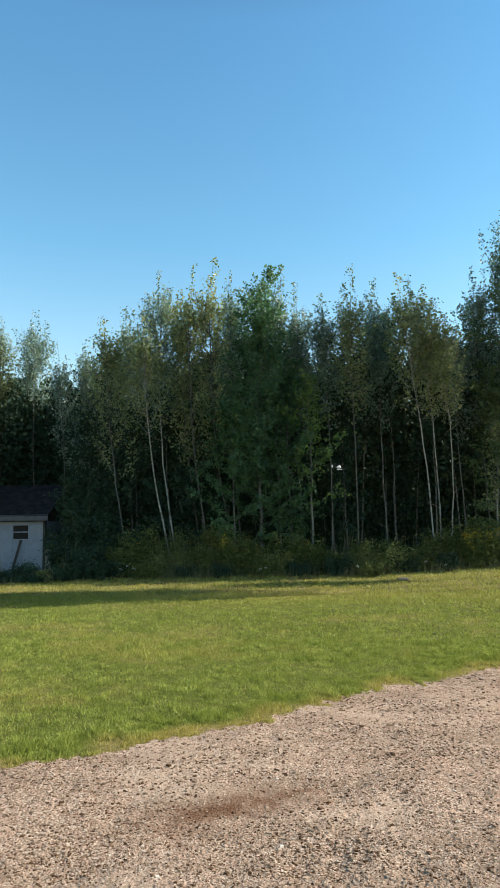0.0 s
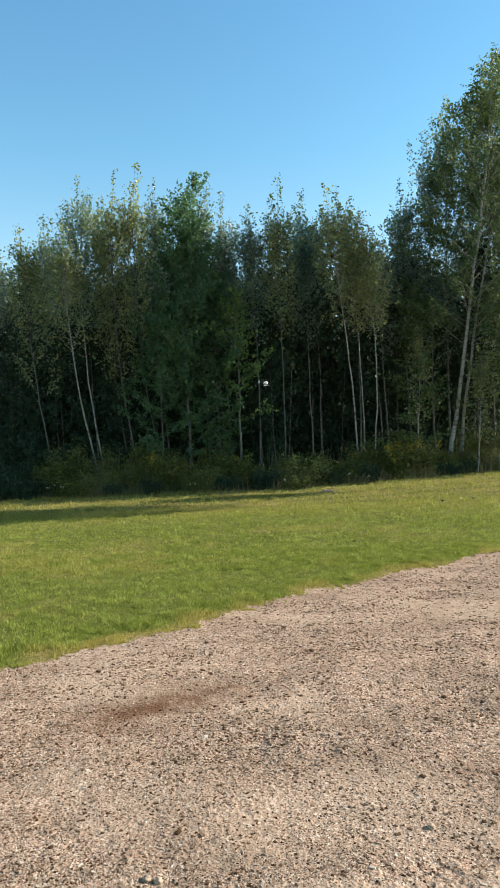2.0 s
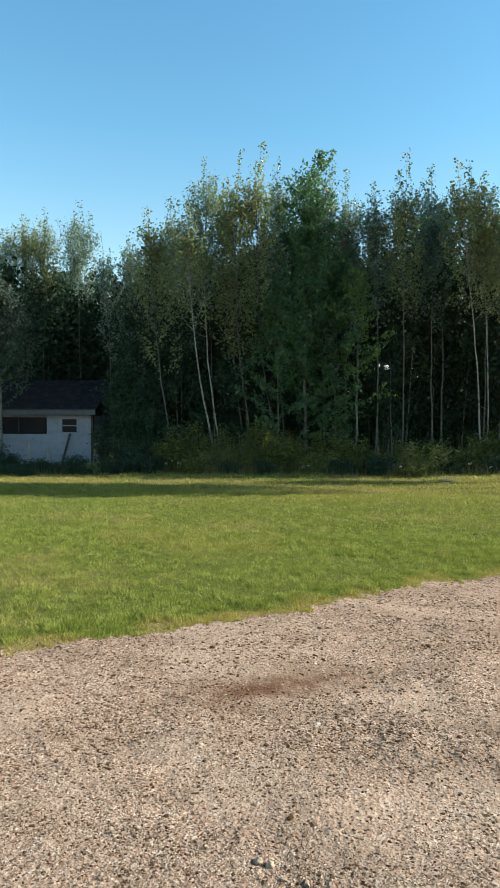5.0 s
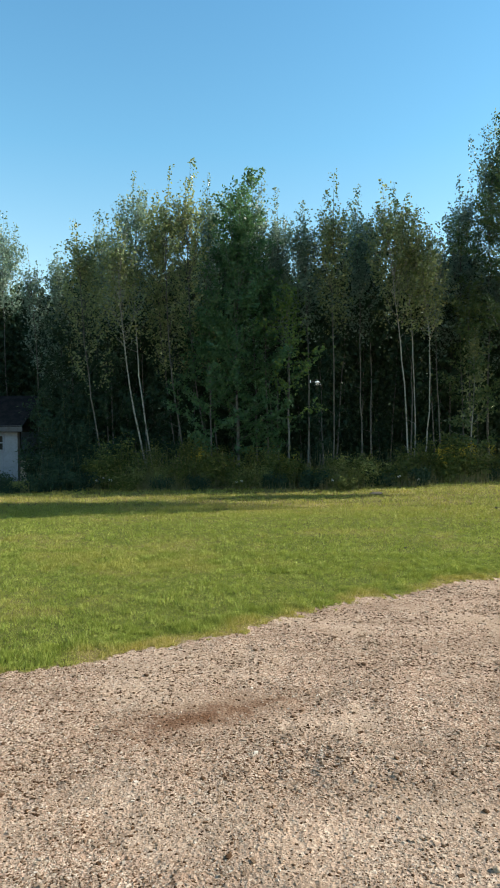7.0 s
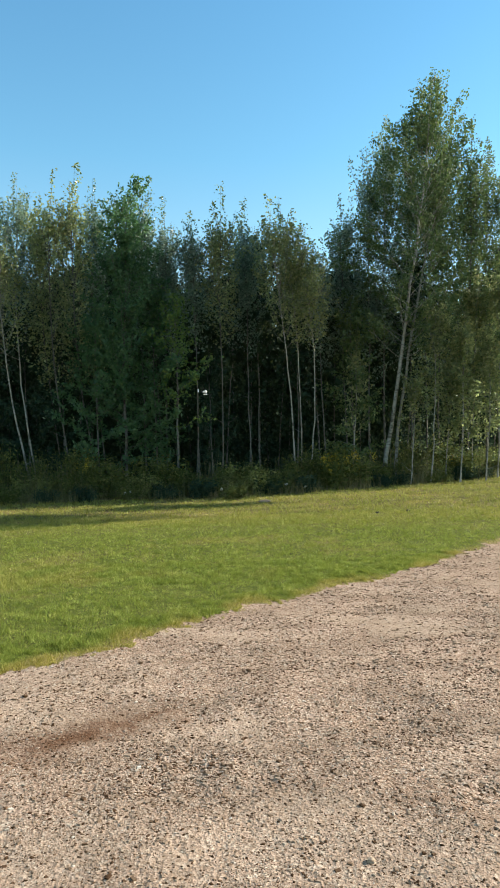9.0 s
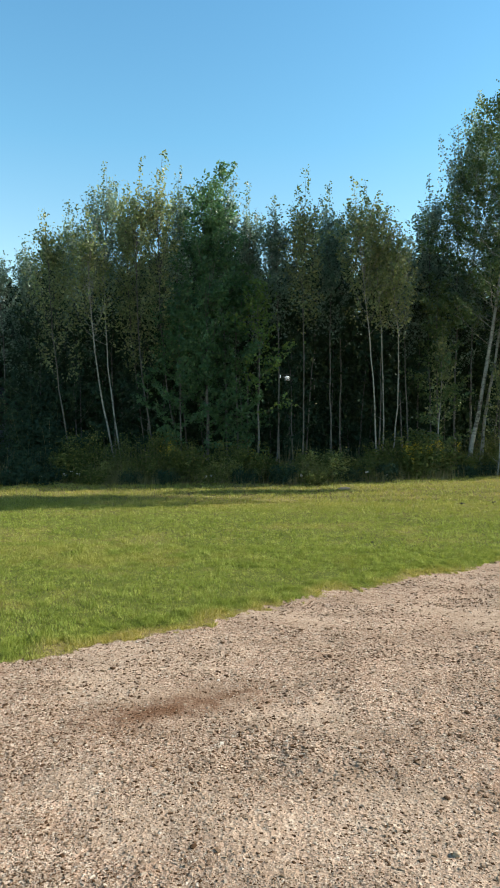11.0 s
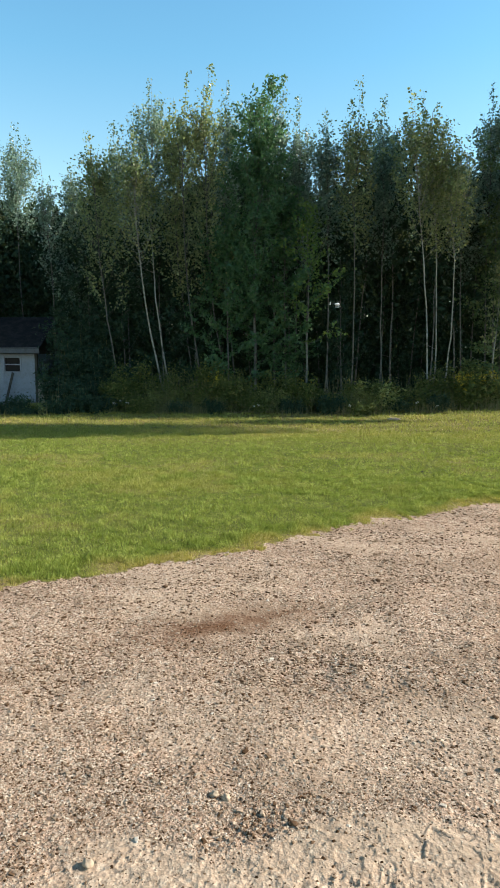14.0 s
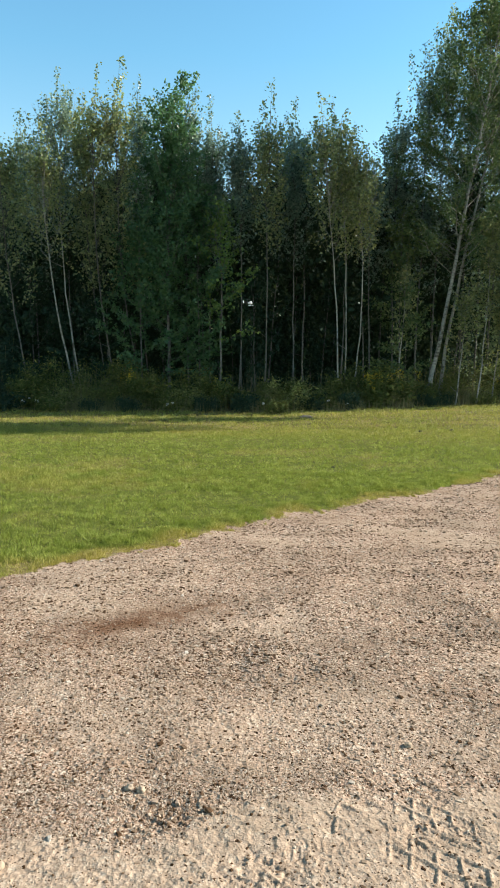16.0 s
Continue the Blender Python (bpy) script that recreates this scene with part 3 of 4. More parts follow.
# ---------------------------------------------------------------- lawn
def blades(heap, count, y0, y1, tall, wide, seed, power=1.5, along=False):
    rnd = np.random.default_rng(seed)
    y = y0 + (y1 - y0) * rnd.random(count) ** power
    x = (rnd.uniform(-1.25, 1, count)) * (0.48 * (y + 1.6) + 1.0)
    if along:
        x = rnd.uniform(-3.2, 4.2, count)
        y = road_edge(x) + rnd.uniform(-0.6, 0.6, count)
    g = grassy(x, y)
    thick = 0.80 + 0.25 * grain(x * 2.2, y * 2.2, 60) + 0.5 * step(0.35, 0.65, grain(x * 8, y * 8, 63))
    near_rim = 0.8 + 0.2 * step(0.0, 0.3, y - road_edge(x))
    keep = (rnd.random(count) < g * thick * near_rim) & (y < wood_edge(x) + 0.25)
    x, y = x[keep], y[keep]
    n = len(x)
    tuft = 0.5 + 0.4 * grain(x * 3.1, y * 3.1, 61) * (0.6 + 0.8 * grain(x * 0.8, y * 0.8, 62)) + 1.0 * step(0.45, 0.8, grain(x * 9, y * 9, 63)) + 0.4 * grain(x * 27, y * 27, 64)
    rim = 1 - 0.3 * step(0.5, 0.0, y - road_edge(x)) + 0.3 * step(0.5, 0.0, wood_edge(x) - y)
    h = tall * tuft * rim * rnd.uniform(0.5, 1.3, n)
    a = rnd.uniform(0, 2 * np.pi, n)
    w = wide * rnd.uniform(0.6, 1.3, n) * 0.5
    lean = h * rnd.uniform(0.1, 0.9, n)
    b = rnd.uniform(0, 2 * np.pi, n)
    z = land(x, y) - 0.004
    dx, dy = np.cos(a) * w, np.sin(a) * w
    v = np.stack([np.stack([x - dx, y - dy, z], 1), np.stack([x + dx, y + dy, z], 1), np.stack([x + np.cos(b) * lean, y + np.sin(b) * lean, z + h], 1)], 1)
    heap.add(v.reshape(-1, 3), np.arange(3 * n).reshape(n, 3))


heap = Heap()
blades(heap, 400000, 3.0, 9.0, 0.028, 0.0066, 71, 1.0)
blades(heap, 85000, 3.0, 9.0, 0.03, 0.008, 74, 1.0, True)
blades(heap, 240000, 7.5, 15.0, 0.030, 0.012, 72, 1.1)
blades(heap, 125000, 13.0, 23.5, 0.04, 0.022, 73, 1.0)
tagged(new("grass", heap.mesh("grass", GRASS, False, dryness)), "short mown green lawn grass with yellowing patches", "grass", kind="stuff")


# ---------------------------------------------------------------- trees
def limb_path(start, heading, length, rise, rnd, n=4):
    """Points of a limb that leaves along heading and bends upward."""
    p, d = [np.array(start, float)], np.array(heading, float)
    for _ in range(n - 1):
        d = d + np.array([0, 0, rise / n]) + rnd.normal(0, 0.07, 3)
        d /= np.linalg.norm(d)
        p.append(p[-1] + d * length / (n - 1))
    return np.array(p)


def tree(x, y, height, mid=0.0, top=0.0, crown=0.5, width=1.0, girth=0.06, count=4500, leaf=0.07, mat=None, bark=None, seed=1, spread=0.8, rise=1.0, label="", group="trees at the wood's edge", limbs=24, bare=1, tiers=False, taper=1.0, open_front=0.0, ends=1.25, fade=0.72, shoots=9, fore=0.0):
    """A slim tree: bent tapered trunk, upswept limbs and a crown of single leaves."""
    rnd = np.random.default_rng(seed)
    base = thing("tree", pose(x, y, float(land(x, y)) - 0.05), label, "tree", group)
    u = np.linspace(0, 1, 15)
    sway = np.cumsum(rnd.normal(0, 0.02, (15, 2)), axis=0) * height / 10
    sway -= u[:, None] * sway[-1]
    # the trunk goes through mid at half height and top at the tip
    bend_x = top * u + (mid - top / 2) * 4 * u * (1 - u)
    axis = np.stack([bend_x + sway[:, 0], sway[:, 1] - fore * u ** 1.5, u * height * 0.98], 1)
    wood = Heap()
    r = girth * np.clip(1 - u, 0.03, 1) ** 0.75 * (1 + 0.45 * np.exp(-u * 40))
    tube(wood, axis, r, 8)
    part("trunk", wood.mesh("trunk", bark or BARK, True), None, base)

    def on_trunk(v):
        return np.array([np.interp(v, u, axis[:, k]) for k in range(3)])

    boughs, centres = Heap(), []
    made = []
    for k in range(limbs):
        v = crown + ((0.82 if not tiers else 0.96) - crown) * ((k + rnd.random()) / limbs) ** fade
        w = (v - crown) / (1 - crown)
        a = k * 2.4 + rnd.normal(0, 0.5)
        reach = width * (0.5 + 0.6 * min(1, 0.3 + w * 3)) * (1 - w) ** taper * rnd.uniform(0.65, 1.25) + 0.22
        steep = spread * (1 - 0.62 * w)
        head = np.array([math.cos(a) * math.sin(steep * 1.2), math.sin(a) * math.sin(steep * 1.2), math.cos(steep * 1.2)])
        length = reach / max(0.42, math.sin(steep * 1.2))
        p = limb_path(on_trunk(v), head, length, rise, rnd)
        tube(boughs, p, np.linspace(girth * 0.17 * (1 - w * 0.6), 0.003, len(p)), 3)
        made.append((p, length, 0))
        for _ in range(2):
            s = rnd.uniform(0.35, 0.8)
            i = int(s * (len(p) - 1))
            q = limb_path(p[i], (p[i + 1] - p[i]) / (np.linalg.norm(p[i + 1] - p[i]) + 1e-9) + rnd.normal(0, 0.5, 3), length * 0.45, rise * 0.7, rnd, 3)
            tube(boughs, q, np.linspace(girth * 0.08, 0.002, len(q)), 3)
            made.append((q, length * 0.5, 0))
    # dead twigs low on the stem
    for k in range(bare):
        v = rnd.uniform(0.08, max(0.1, crown))
        a = rnd.uniform(0, 6.28)
        q = limb_path(on_trunk(v), (math.cos(a), math.sin(a), 0.3), rnd.uniform(0.3, 0.9), 0.1, rnd, 4)
        tube(boughs, q, np.linspace(0.012, 0.003, 4), 3)
    # upright shoots that make the spires
    heavy = limbs / 44
    for k in range(shoots):
        v = rnd.uniform(0.62, 0.84)
        a = k * 2.4 + rnd.normal(0, 0.3)
        lean = rnd.uniform(0.10, 0.50)
        start = on_trunk(v)
        long = (height * (1.0 - 0.10 * lean * 2) - start[2]) * rnd.uniform(0.72, 1.0)
        q = limb_path(start, (math.cos(a) * lean, math.sin(a) * lean, 1), max(0.5, long * min(1, 0.55 + 0.35 * width)), 0.35, rnd, 6)
        tube(boughs, q, np.linspace(0.012, 0.003, 6), 3)
        made.append((q, 5.6 * heavy * (0.4 if tiers else 1), 0.15 if tiers else 0.125))
    made.append((np.array([on_trunk(v) for v in np.linspace(max(crown, 0.72), 1.02, 6)]), 5.0 * heavy * (0.5 if tiers else 1), 0.15 if tiers else 0.085))
    tagged(part("branchwork", boughs.mesh("branchwork", bark or BARK, True), None, base), kind="stuff")
    weight = np.array([m[1] for m in made])
    share = rnd.multinomial(count, weight / weight.sum())
    for (p, length, snug), n in zip(made, share):
        s = rnd.beta(1.3 if snug else ends, 1.15 if snug else 1.0, n) * (len(p) - 1)
        i = np.minimum(s.astype(int), len(p) - 2)
        c = p[i] + (p[i + 1] - p[i]) * (s - i)[:, None]
        # leaves sit in small bunches along the twig
        knots = rnd.normal(0, 1, (max(2, n // 34), 3)) * (snug or 0.06 + 0.075 * min(length, 1.2)) * (1, 1, 0.7 if not tiers else 0.3)
        c = c + knots[rnd.integers(0, len(knots), n)] + rnd.normal(0, leaf * (0.6 if snug else 0.8), (n, 3)) * (1, 1, 0.8 if not tiers else 0.45)
        centres.append(c)
    crown_heap = Heap()
    at = np.concatenate(centres)
    if open_front:
        stem = np.interp(at[:, 2], axis[:, 2], axis[:, 0])
        before = (at[:, 1] < 0.05) & (np.abs(at[:, 0] - stem) < open_front) & (at[:, 2] < height * 0.8)
        at = at[~before | (rnd.random(len(at)) < 0.22)]
    leaves(crown_heap, at, leaf, rnd)
    part("crown", crown_heap.mesh("crown", mat or ASPEN), None, base)
    return base


EYE_Y, EYE_Z, SPAN = -1.4, 1.95, 22.2
SLIM = "slim pale-barked aspen with a narrow leafy crown"
YELLOW = "slim aspen with yellowing olive leaves"


def edge_tree(x, z, depth, **kw):
    """A tree whose tip stands at x, z as seen on the plane 22.2 m off, moved to its own depth."""
    k = (depth - EYE_Y) / SPAN
    over = (depth - kw.get("fore", 0.0) - EYE_Y) / SPAN
    px, tip = x * over, EYE_Z + (z + 0.3 - EYE_Z) * over
    shift = kw.pop("foot", x) * k
    mid = kw.pop("mid", None)
    g = float(land(shift, depth))
    return tree(shift, depth, tip - g, mid=(mid * k - shift) if mid is not None else (px - shift) / 2, top=px - shift, **kw)


def aspen(tip_x, tip_z, depth, foot, mid, crown, width, girth, count, yellowing):
    """One slim tree of the wood's edge; palest trunks in front, bark behind darkened as shade."""
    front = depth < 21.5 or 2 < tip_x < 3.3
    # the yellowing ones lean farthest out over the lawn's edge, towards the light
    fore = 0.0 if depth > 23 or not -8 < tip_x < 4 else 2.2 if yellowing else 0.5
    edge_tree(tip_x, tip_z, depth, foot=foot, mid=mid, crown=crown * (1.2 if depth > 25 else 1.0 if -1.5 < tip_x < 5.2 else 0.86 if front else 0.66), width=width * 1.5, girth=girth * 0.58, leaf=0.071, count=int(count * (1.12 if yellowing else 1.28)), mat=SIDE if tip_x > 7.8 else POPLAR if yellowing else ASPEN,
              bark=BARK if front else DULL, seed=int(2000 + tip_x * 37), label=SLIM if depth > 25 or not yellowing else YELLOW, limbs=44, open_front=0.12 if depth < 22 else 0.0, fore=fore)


aspen(-13.6, 8.6, 26.0, -13.4, -13.5, 0.45, 0.9, 0.06, 3600, 0)
aspen(-12.6, 9.0, 25.9, -12.5, -12.5, 0.5, 0.8, 0.06, 3600, 1)
aspen(-11.7, 9.1, 26.2, -11.7, -11.8, 0.5, 0.8, 0.055, 3400, 1)
aspen(-10.4, 9.3, 25.8, -10.3, -10.4, 0.48, 0.75, 0.055, 3600, 0)
aspen(-9.6, 8.2, 22.4, -9.3, -9.3, 0.62, 0.45, 0.05, 1500, 0)
aspen(-8.6, 8.0, 23.0, -8.3, -8.4, 0.45, 0.7, 0.05, 3000, 0)
aspen(-7.9, 9.0, 21.6, -6.9, -7.3, 0.55, 0.85, 0.055, 4200, 1)
aspen(-7.1, 9.2, 22.6, -6.6, -6.8, 0.5, 0.7, 0.05, 3600, 0)
aspen(-6.5, 9.1, 21.3, -5.35, -6.05, 0.6, 0.75, 0.065, 3600, 1)
aspen(-5.8, 10.5, 21.4, -5.25, -5.8, 0.58, 0.75, 0.055, 4200, 0)
aspen(-5.1, 9.9, 22.4, -4.4, -4.8, 0.48, 0.7, 0.05, 4200, 1)
aspen(-4.65, 10.6, 21.6, -4.05, -4.65, 0.5, 0.75, 0.055, 4600, 1)
aspen(-3.95, 10.85, 21.8, -3.2, -3.9, 0.5, 0.7, 0.055, 4600, 1)
aspen(-3.4, 10.3, 22.6, -3.0, -3.3, 0.45, 0.7, 0.05, 4200, 0)
aspen(-1.9, 10.3, 22.4, -1.8, -1.9, 0.45, 0.6, 0.05, 3800, 0)
aspen(-1.1, 9.75, 22.8, -1.1, -1.1, 0.42, 0.6, 0.05, 3800, 0)
aspen(-0.3, 9.4, 22.0, -0.15, -0.1, 0.5, 0.6, 0.05, 3800, 0)
aspen(0.75, 10.2, 22.4, 0.7, 0.7, 0.48, 0.65, 0.05, 4000, 1)
aspen(1.5, 9.7, 22.9, 1.6, 1.5, 0.45, 0.65, 0.05, 4000, 0)
aspen(2.25, 9.95, 21.9, 3.1, 2.8, 0.5, 0.75, 0.055, 4600, 1)
aspen(2.65, 9.8, 22.6, 3.3, 3.1, 0.5, 0.65, 0.05, 4000, 1)
aspen(3.2, 8.8, 22.2, 3.45, 3.6, 0.55, 0.6, 0.05, 3400, 1)
aspen(3.95, 8.1, 23.2, 4.1, 4.0, 0.45, 0.6, 0.05, 3200, 0)
aspen(4.7, 9.9, 23.4, 4.9, 4.8, 0.4, 0.75, 0.055, 4400, 0)
aspen(5.6, 11.5, 23.6, 5.6, 5.6, 0.4, 0.85, 0.07, 5200, 0)
aspen(6.25, 12.6, 23.8, 6.1, 6.2, 0.42, 0.9, 0.07, 5200, 0)
aspen(9.2, 12.4, 23.4, 8.75, 9.1, 0.3, 1.1, 0.08, 6500, 1)
aspen(8.1, 10.8, 24.2, 8.0, 8.0, 0.22, 1.1, 0.07, 5200, 0)
aspen(9.0, 10.3, 24.8, 9.0, 9.0, 0.2, 1.1, 0.07, 5200, 1)
aspen(9.75, 11.8, 24.2, 9.6, 9.7, 0.25, 1.0, 0.08, 6000, 1)
aspen(10.5, 11.5, 23.8, 10.5, 10.4, 0.2, 1.2, 0.08, 6500, 1)
aspen(7.0, 11.4, 24.6, 7.0, 7.0, 0.35, 1.0, 0.07, 4800, 0)
aspen(7.7, 12.0, 25.0, 7.6, 7.6, 0.3, 1.1, 0.07, 4800, 0)
# the tall pair
edge_tree(7.95, 14.2, 22.6, foot=6.0, mid=6.95, crown=0.30, width=2.8, taper=0.8, ends=2.4, open_front=0.28, fade=0.9, girth=0.082, count=25000, mat=SIDE, seed=201, spread=1.0, rise=0.6, limbs=60, leaf=0.076, fore=0.8, label="tall pale-trunked poplar leaning, with a broad spired crown")
edge_tree(8.85, 12.7, 23.2, foot=6.4, mid=7.3, crown=0.34, fade=0.9, width=2.5, taper=1.1, ends=2.0, girth=0.066, count=12000, mat=SIDE, seed=202, spread=1.0, rise=0.6, limbs=46, leaf=0.075, label="tall grey-trunked poplar behind a larger one")
# broad-leaved trees with tiers of larger leaves
edge_tree(-2.35, 9.45, 21.3, foot=-2.4, mid=-2.4, crown=0.16, width=1.75, girth=0.06, count=15000, leaf=0.085, mat=BROAD, bark=DULL, seed=211, spread=1.05, rise=0.45, limbs=58, tiers=True, taper=0.55, fade=0.95, shoots=11, label="dark green broad-leaved tree with layered branches")
edge_tree(-0.9, 6.6, 20.9, foot=-0.8, mid=-0.8, crown=0.3, width=1.3, girth=0.04, count=1150, leaf=0.10, mat=SUNLIT_BROAD, bark=DULL, seed=212, spread=1.15, rise=0.25, limbs=18, tiers=True, label="young broad-leaved tree with leaves coloured bright green as if sunlit")
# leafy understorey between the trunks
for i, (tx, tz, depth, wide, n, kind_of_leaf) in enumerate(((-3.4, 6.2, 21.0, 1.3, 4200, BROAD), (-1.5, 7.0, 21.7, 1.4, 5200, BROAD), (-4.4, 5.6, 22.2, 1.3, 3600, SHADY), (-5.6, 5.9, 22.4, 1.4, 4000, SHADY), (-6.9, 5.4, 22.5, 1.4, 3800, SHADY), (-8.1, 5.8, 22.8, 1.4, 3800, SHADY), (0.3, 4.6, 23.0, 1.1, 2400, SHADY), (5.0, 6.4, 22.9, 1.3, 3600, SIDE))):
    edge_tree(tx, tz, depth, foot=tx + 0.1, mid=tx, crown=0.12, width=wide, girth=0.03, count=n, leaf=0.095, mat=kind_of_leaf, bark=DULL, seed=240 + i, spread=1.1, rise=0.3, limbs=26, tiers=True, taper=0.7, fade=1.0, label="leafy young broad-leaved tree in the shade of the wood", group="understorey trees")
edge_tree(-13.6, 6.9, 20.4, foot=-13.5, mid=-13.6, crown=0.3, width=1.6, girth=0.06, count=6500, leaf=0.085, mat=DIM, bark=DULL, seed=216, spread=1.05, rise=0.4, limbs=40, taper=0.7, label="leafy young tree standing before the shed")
# unseen tall trees farther along the wood, whose shadows streak the lawn
# the last three are added as blockers to shade the weeds and lawn edge
for i, (x, y, tall, bare_to, wide, n) in enumerate(((15.0, 19.7, 10.6, 0.60, 0.9, 2600), (17.0, 17.5, 17.0, 0.55, 1.5, 8500), (18.6, 18.9, 17.6, 0.58, 1.5, 8500), (11.3, 21.2, 10.4, 0.42, 1.5, 5000), (12.3, 21.9, 11.0, 0.42, 1.6, 5000), (12.6, 21.3, 15.0, 0.42, 2.0, 10000))):
    tree(x, y, tall, mid=0.1, top=0.3, crown=bare_to, width=wide, girth=0.09, count=n, leaf=0.10, mat=POPLAR, seed=260 + i, limbs=40, label="unseen tall poplar with a narrow crown beside the lawn, placed for its shade", group="tall trees along the wood")
# saplings beside the tall pair
for i, (tx, tz, depth, cr, wd, cnt) in enumerate(((7.9, 6.6, 21.9, 0.28, 0.8, 2200), (8.9, 6.0, 21.8, 0.15, 1.0, 2800), (7.2, 4.2, 21.9, 0.2, 0.6, 1100), (9.8, 5.2, 22.0, 0.1, 1.1, 2600), (10.8, 6.2, 22.4, 0.1, 1.2, 2800), (5.2, 5.0, 22.4, 0.3, 0.6, 900), (8.4, 4.4, 22.6, 0.1, 1.0, 2400), (9.3, 7.4, 22.9, 0.15, 1.2, 3600), (10.2, 7.6, 22.8, 0.12, 1.2, 3600), (11.4, 6.4, 22.9, 0.1, 1.2, 3000))):
    edge_tree(tx, tz, depth, foot=tx - 0.2, mid=tx - 0.05, crown=cr, width=wd, girth=0.028, count=cnt, leaf=0.085, mat=POPLAR, seed=220 + i, limbs=18, spread=0.95, label="leafy young poplar sapling among the weeds", group="saplings")

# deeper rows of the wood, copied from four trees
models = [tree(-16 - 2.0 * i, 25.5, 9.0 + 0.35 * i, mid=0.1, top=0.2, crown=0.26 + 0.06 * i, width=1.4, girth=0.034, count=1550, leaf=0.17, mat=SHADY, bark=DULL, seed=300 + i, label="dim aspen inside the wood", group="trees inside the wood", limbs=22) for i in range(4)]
rnd = np.random.default_rng(33)
for row, (depth, low, high, n) in enumerate(((24.6, -14, 8.2, 17), (26.2, -16, 9.0, 16), (28.6, -18, 10.5, 16), (31.0, -20, 11.5, 14))):
    for k in range(n):
        x = low + (high - low) * (k + rnd.uniform(0.15, 0.85)) / n
        y = depth + rnd.uniform(-0.7, 0.7)
        if -17.4 < x < -9.6 and y < 26.5:
            continue
        s = rnd.uniform(0.86, 1.04)
        m = pose(x, y, float(land(x, y)) - 0.05, rnd.normal(0, 2), rnd.normal(0, 2.5), rnd.uniform(0, 360))
        ob = copy_thing(models[int(rnd.integers(0, 4))], m)
        ob.scale = (s, s, s)


for k in range(9):
    x, y, s = 8.2 + 0.85 * k + rnd.uniform(-0.3, 0.3), 26.0 + rnd.uniform(0, 2.5) + 0.25 * k, rnd.uniform(0.58, 0.72)
    copy_thing(models[k % 4], pose(x, y, float(land(x, y)) - 0.05, rnd.normal(0, 2), rnd.normal(0, 2.5), rnd.uniform(0, 360))).scale = (s, s, s)


# unseen trees added beyond the wood's right end to block sun on it
for k in range(7):
    x, y, s = 12.8 + 0.9 * k + rnd.uniform(-0.3, 0.3), 25.6 + rnd.uniform(0, 2.0) + 0.9 * k, rnd.uniform(0.95, 1.15)
    copy_thing(models[k % 4], pose(x, y, float(land(x, y)) - 0.05, rnd.normal(0, 2), rnd.normal(0, 2.5), rnd.uniform(0, 360))).scale = (s, s, s)


# unseen trees added left of the shed to keep sky light off it
for k in range(5):
    x, y, s = -16.6 - 1.1 * k, 18.6 + 1.1 * k + rnd.uniform(-0.3, 0.3), rnd.uniform(0.9, 1.05)
    copy_thing(models[k % 4], pose(x, y, float(land(x, y)) - 0.05, rnd.normal(0, 2), rnd.normal(0, 2.5), rnd.uniform(0, 360))).scale = (s, s, s)


for k in range(6):
    x, y, s = -13.4 + 1.05 * k + rnd.uniform(-0.2, 0.2), 27.0 + rnd.uniform(0, 1.6), rnd.uniform(0.88, 1.0)
    copy_thing(models[k % 4], pose(x, y, float(land(x, y)) - 0.05, rnd.normal(0, 2), rnd.normal(0, 2.5), rnd.uniform(0, 360))).scale = (s, s, s)


def far_wood(name, x0, x1, y0, y1, tall, count, leaf, seed, label):
    rnd = np.random.default_rng(seed)
    heap = Heap()
    x, y = rnd.uniform(x0, x1, count), rnd.uniform(y0, y1, count)
    limit = tall * (0.62 + 0.5 * grain(x * 0.8, y * 0.5, seed) * (0.6 + 0.6 * grain(x * 2.3, y * 0.6, seed + 1)))
    z = limit * rnd.random(count) ** 1.25
    leaves(heap, np.stack([x, y, z + land(x, y)], 1), leaf, rnd)
    return tagged(new(name, heap.mesh(name, SHADY)), label, "woods", kind="stuff")


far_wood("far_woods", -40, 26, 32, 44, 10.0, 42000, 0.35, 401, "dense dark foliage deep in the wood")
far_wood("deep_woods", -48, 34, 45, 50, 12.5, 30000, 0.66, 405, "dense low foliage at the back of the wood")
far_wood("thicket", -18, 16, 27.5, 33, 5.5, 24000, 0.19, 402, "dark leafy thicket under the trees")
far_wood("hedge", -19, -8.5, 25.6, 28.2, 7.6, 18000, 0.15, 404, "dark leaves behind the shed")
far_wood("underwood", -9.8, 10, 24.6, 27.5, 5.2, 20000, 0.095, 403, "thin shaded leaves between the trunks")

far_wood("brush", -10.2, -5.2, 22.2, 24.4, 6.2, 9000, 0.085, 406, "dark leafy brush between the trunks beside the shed")


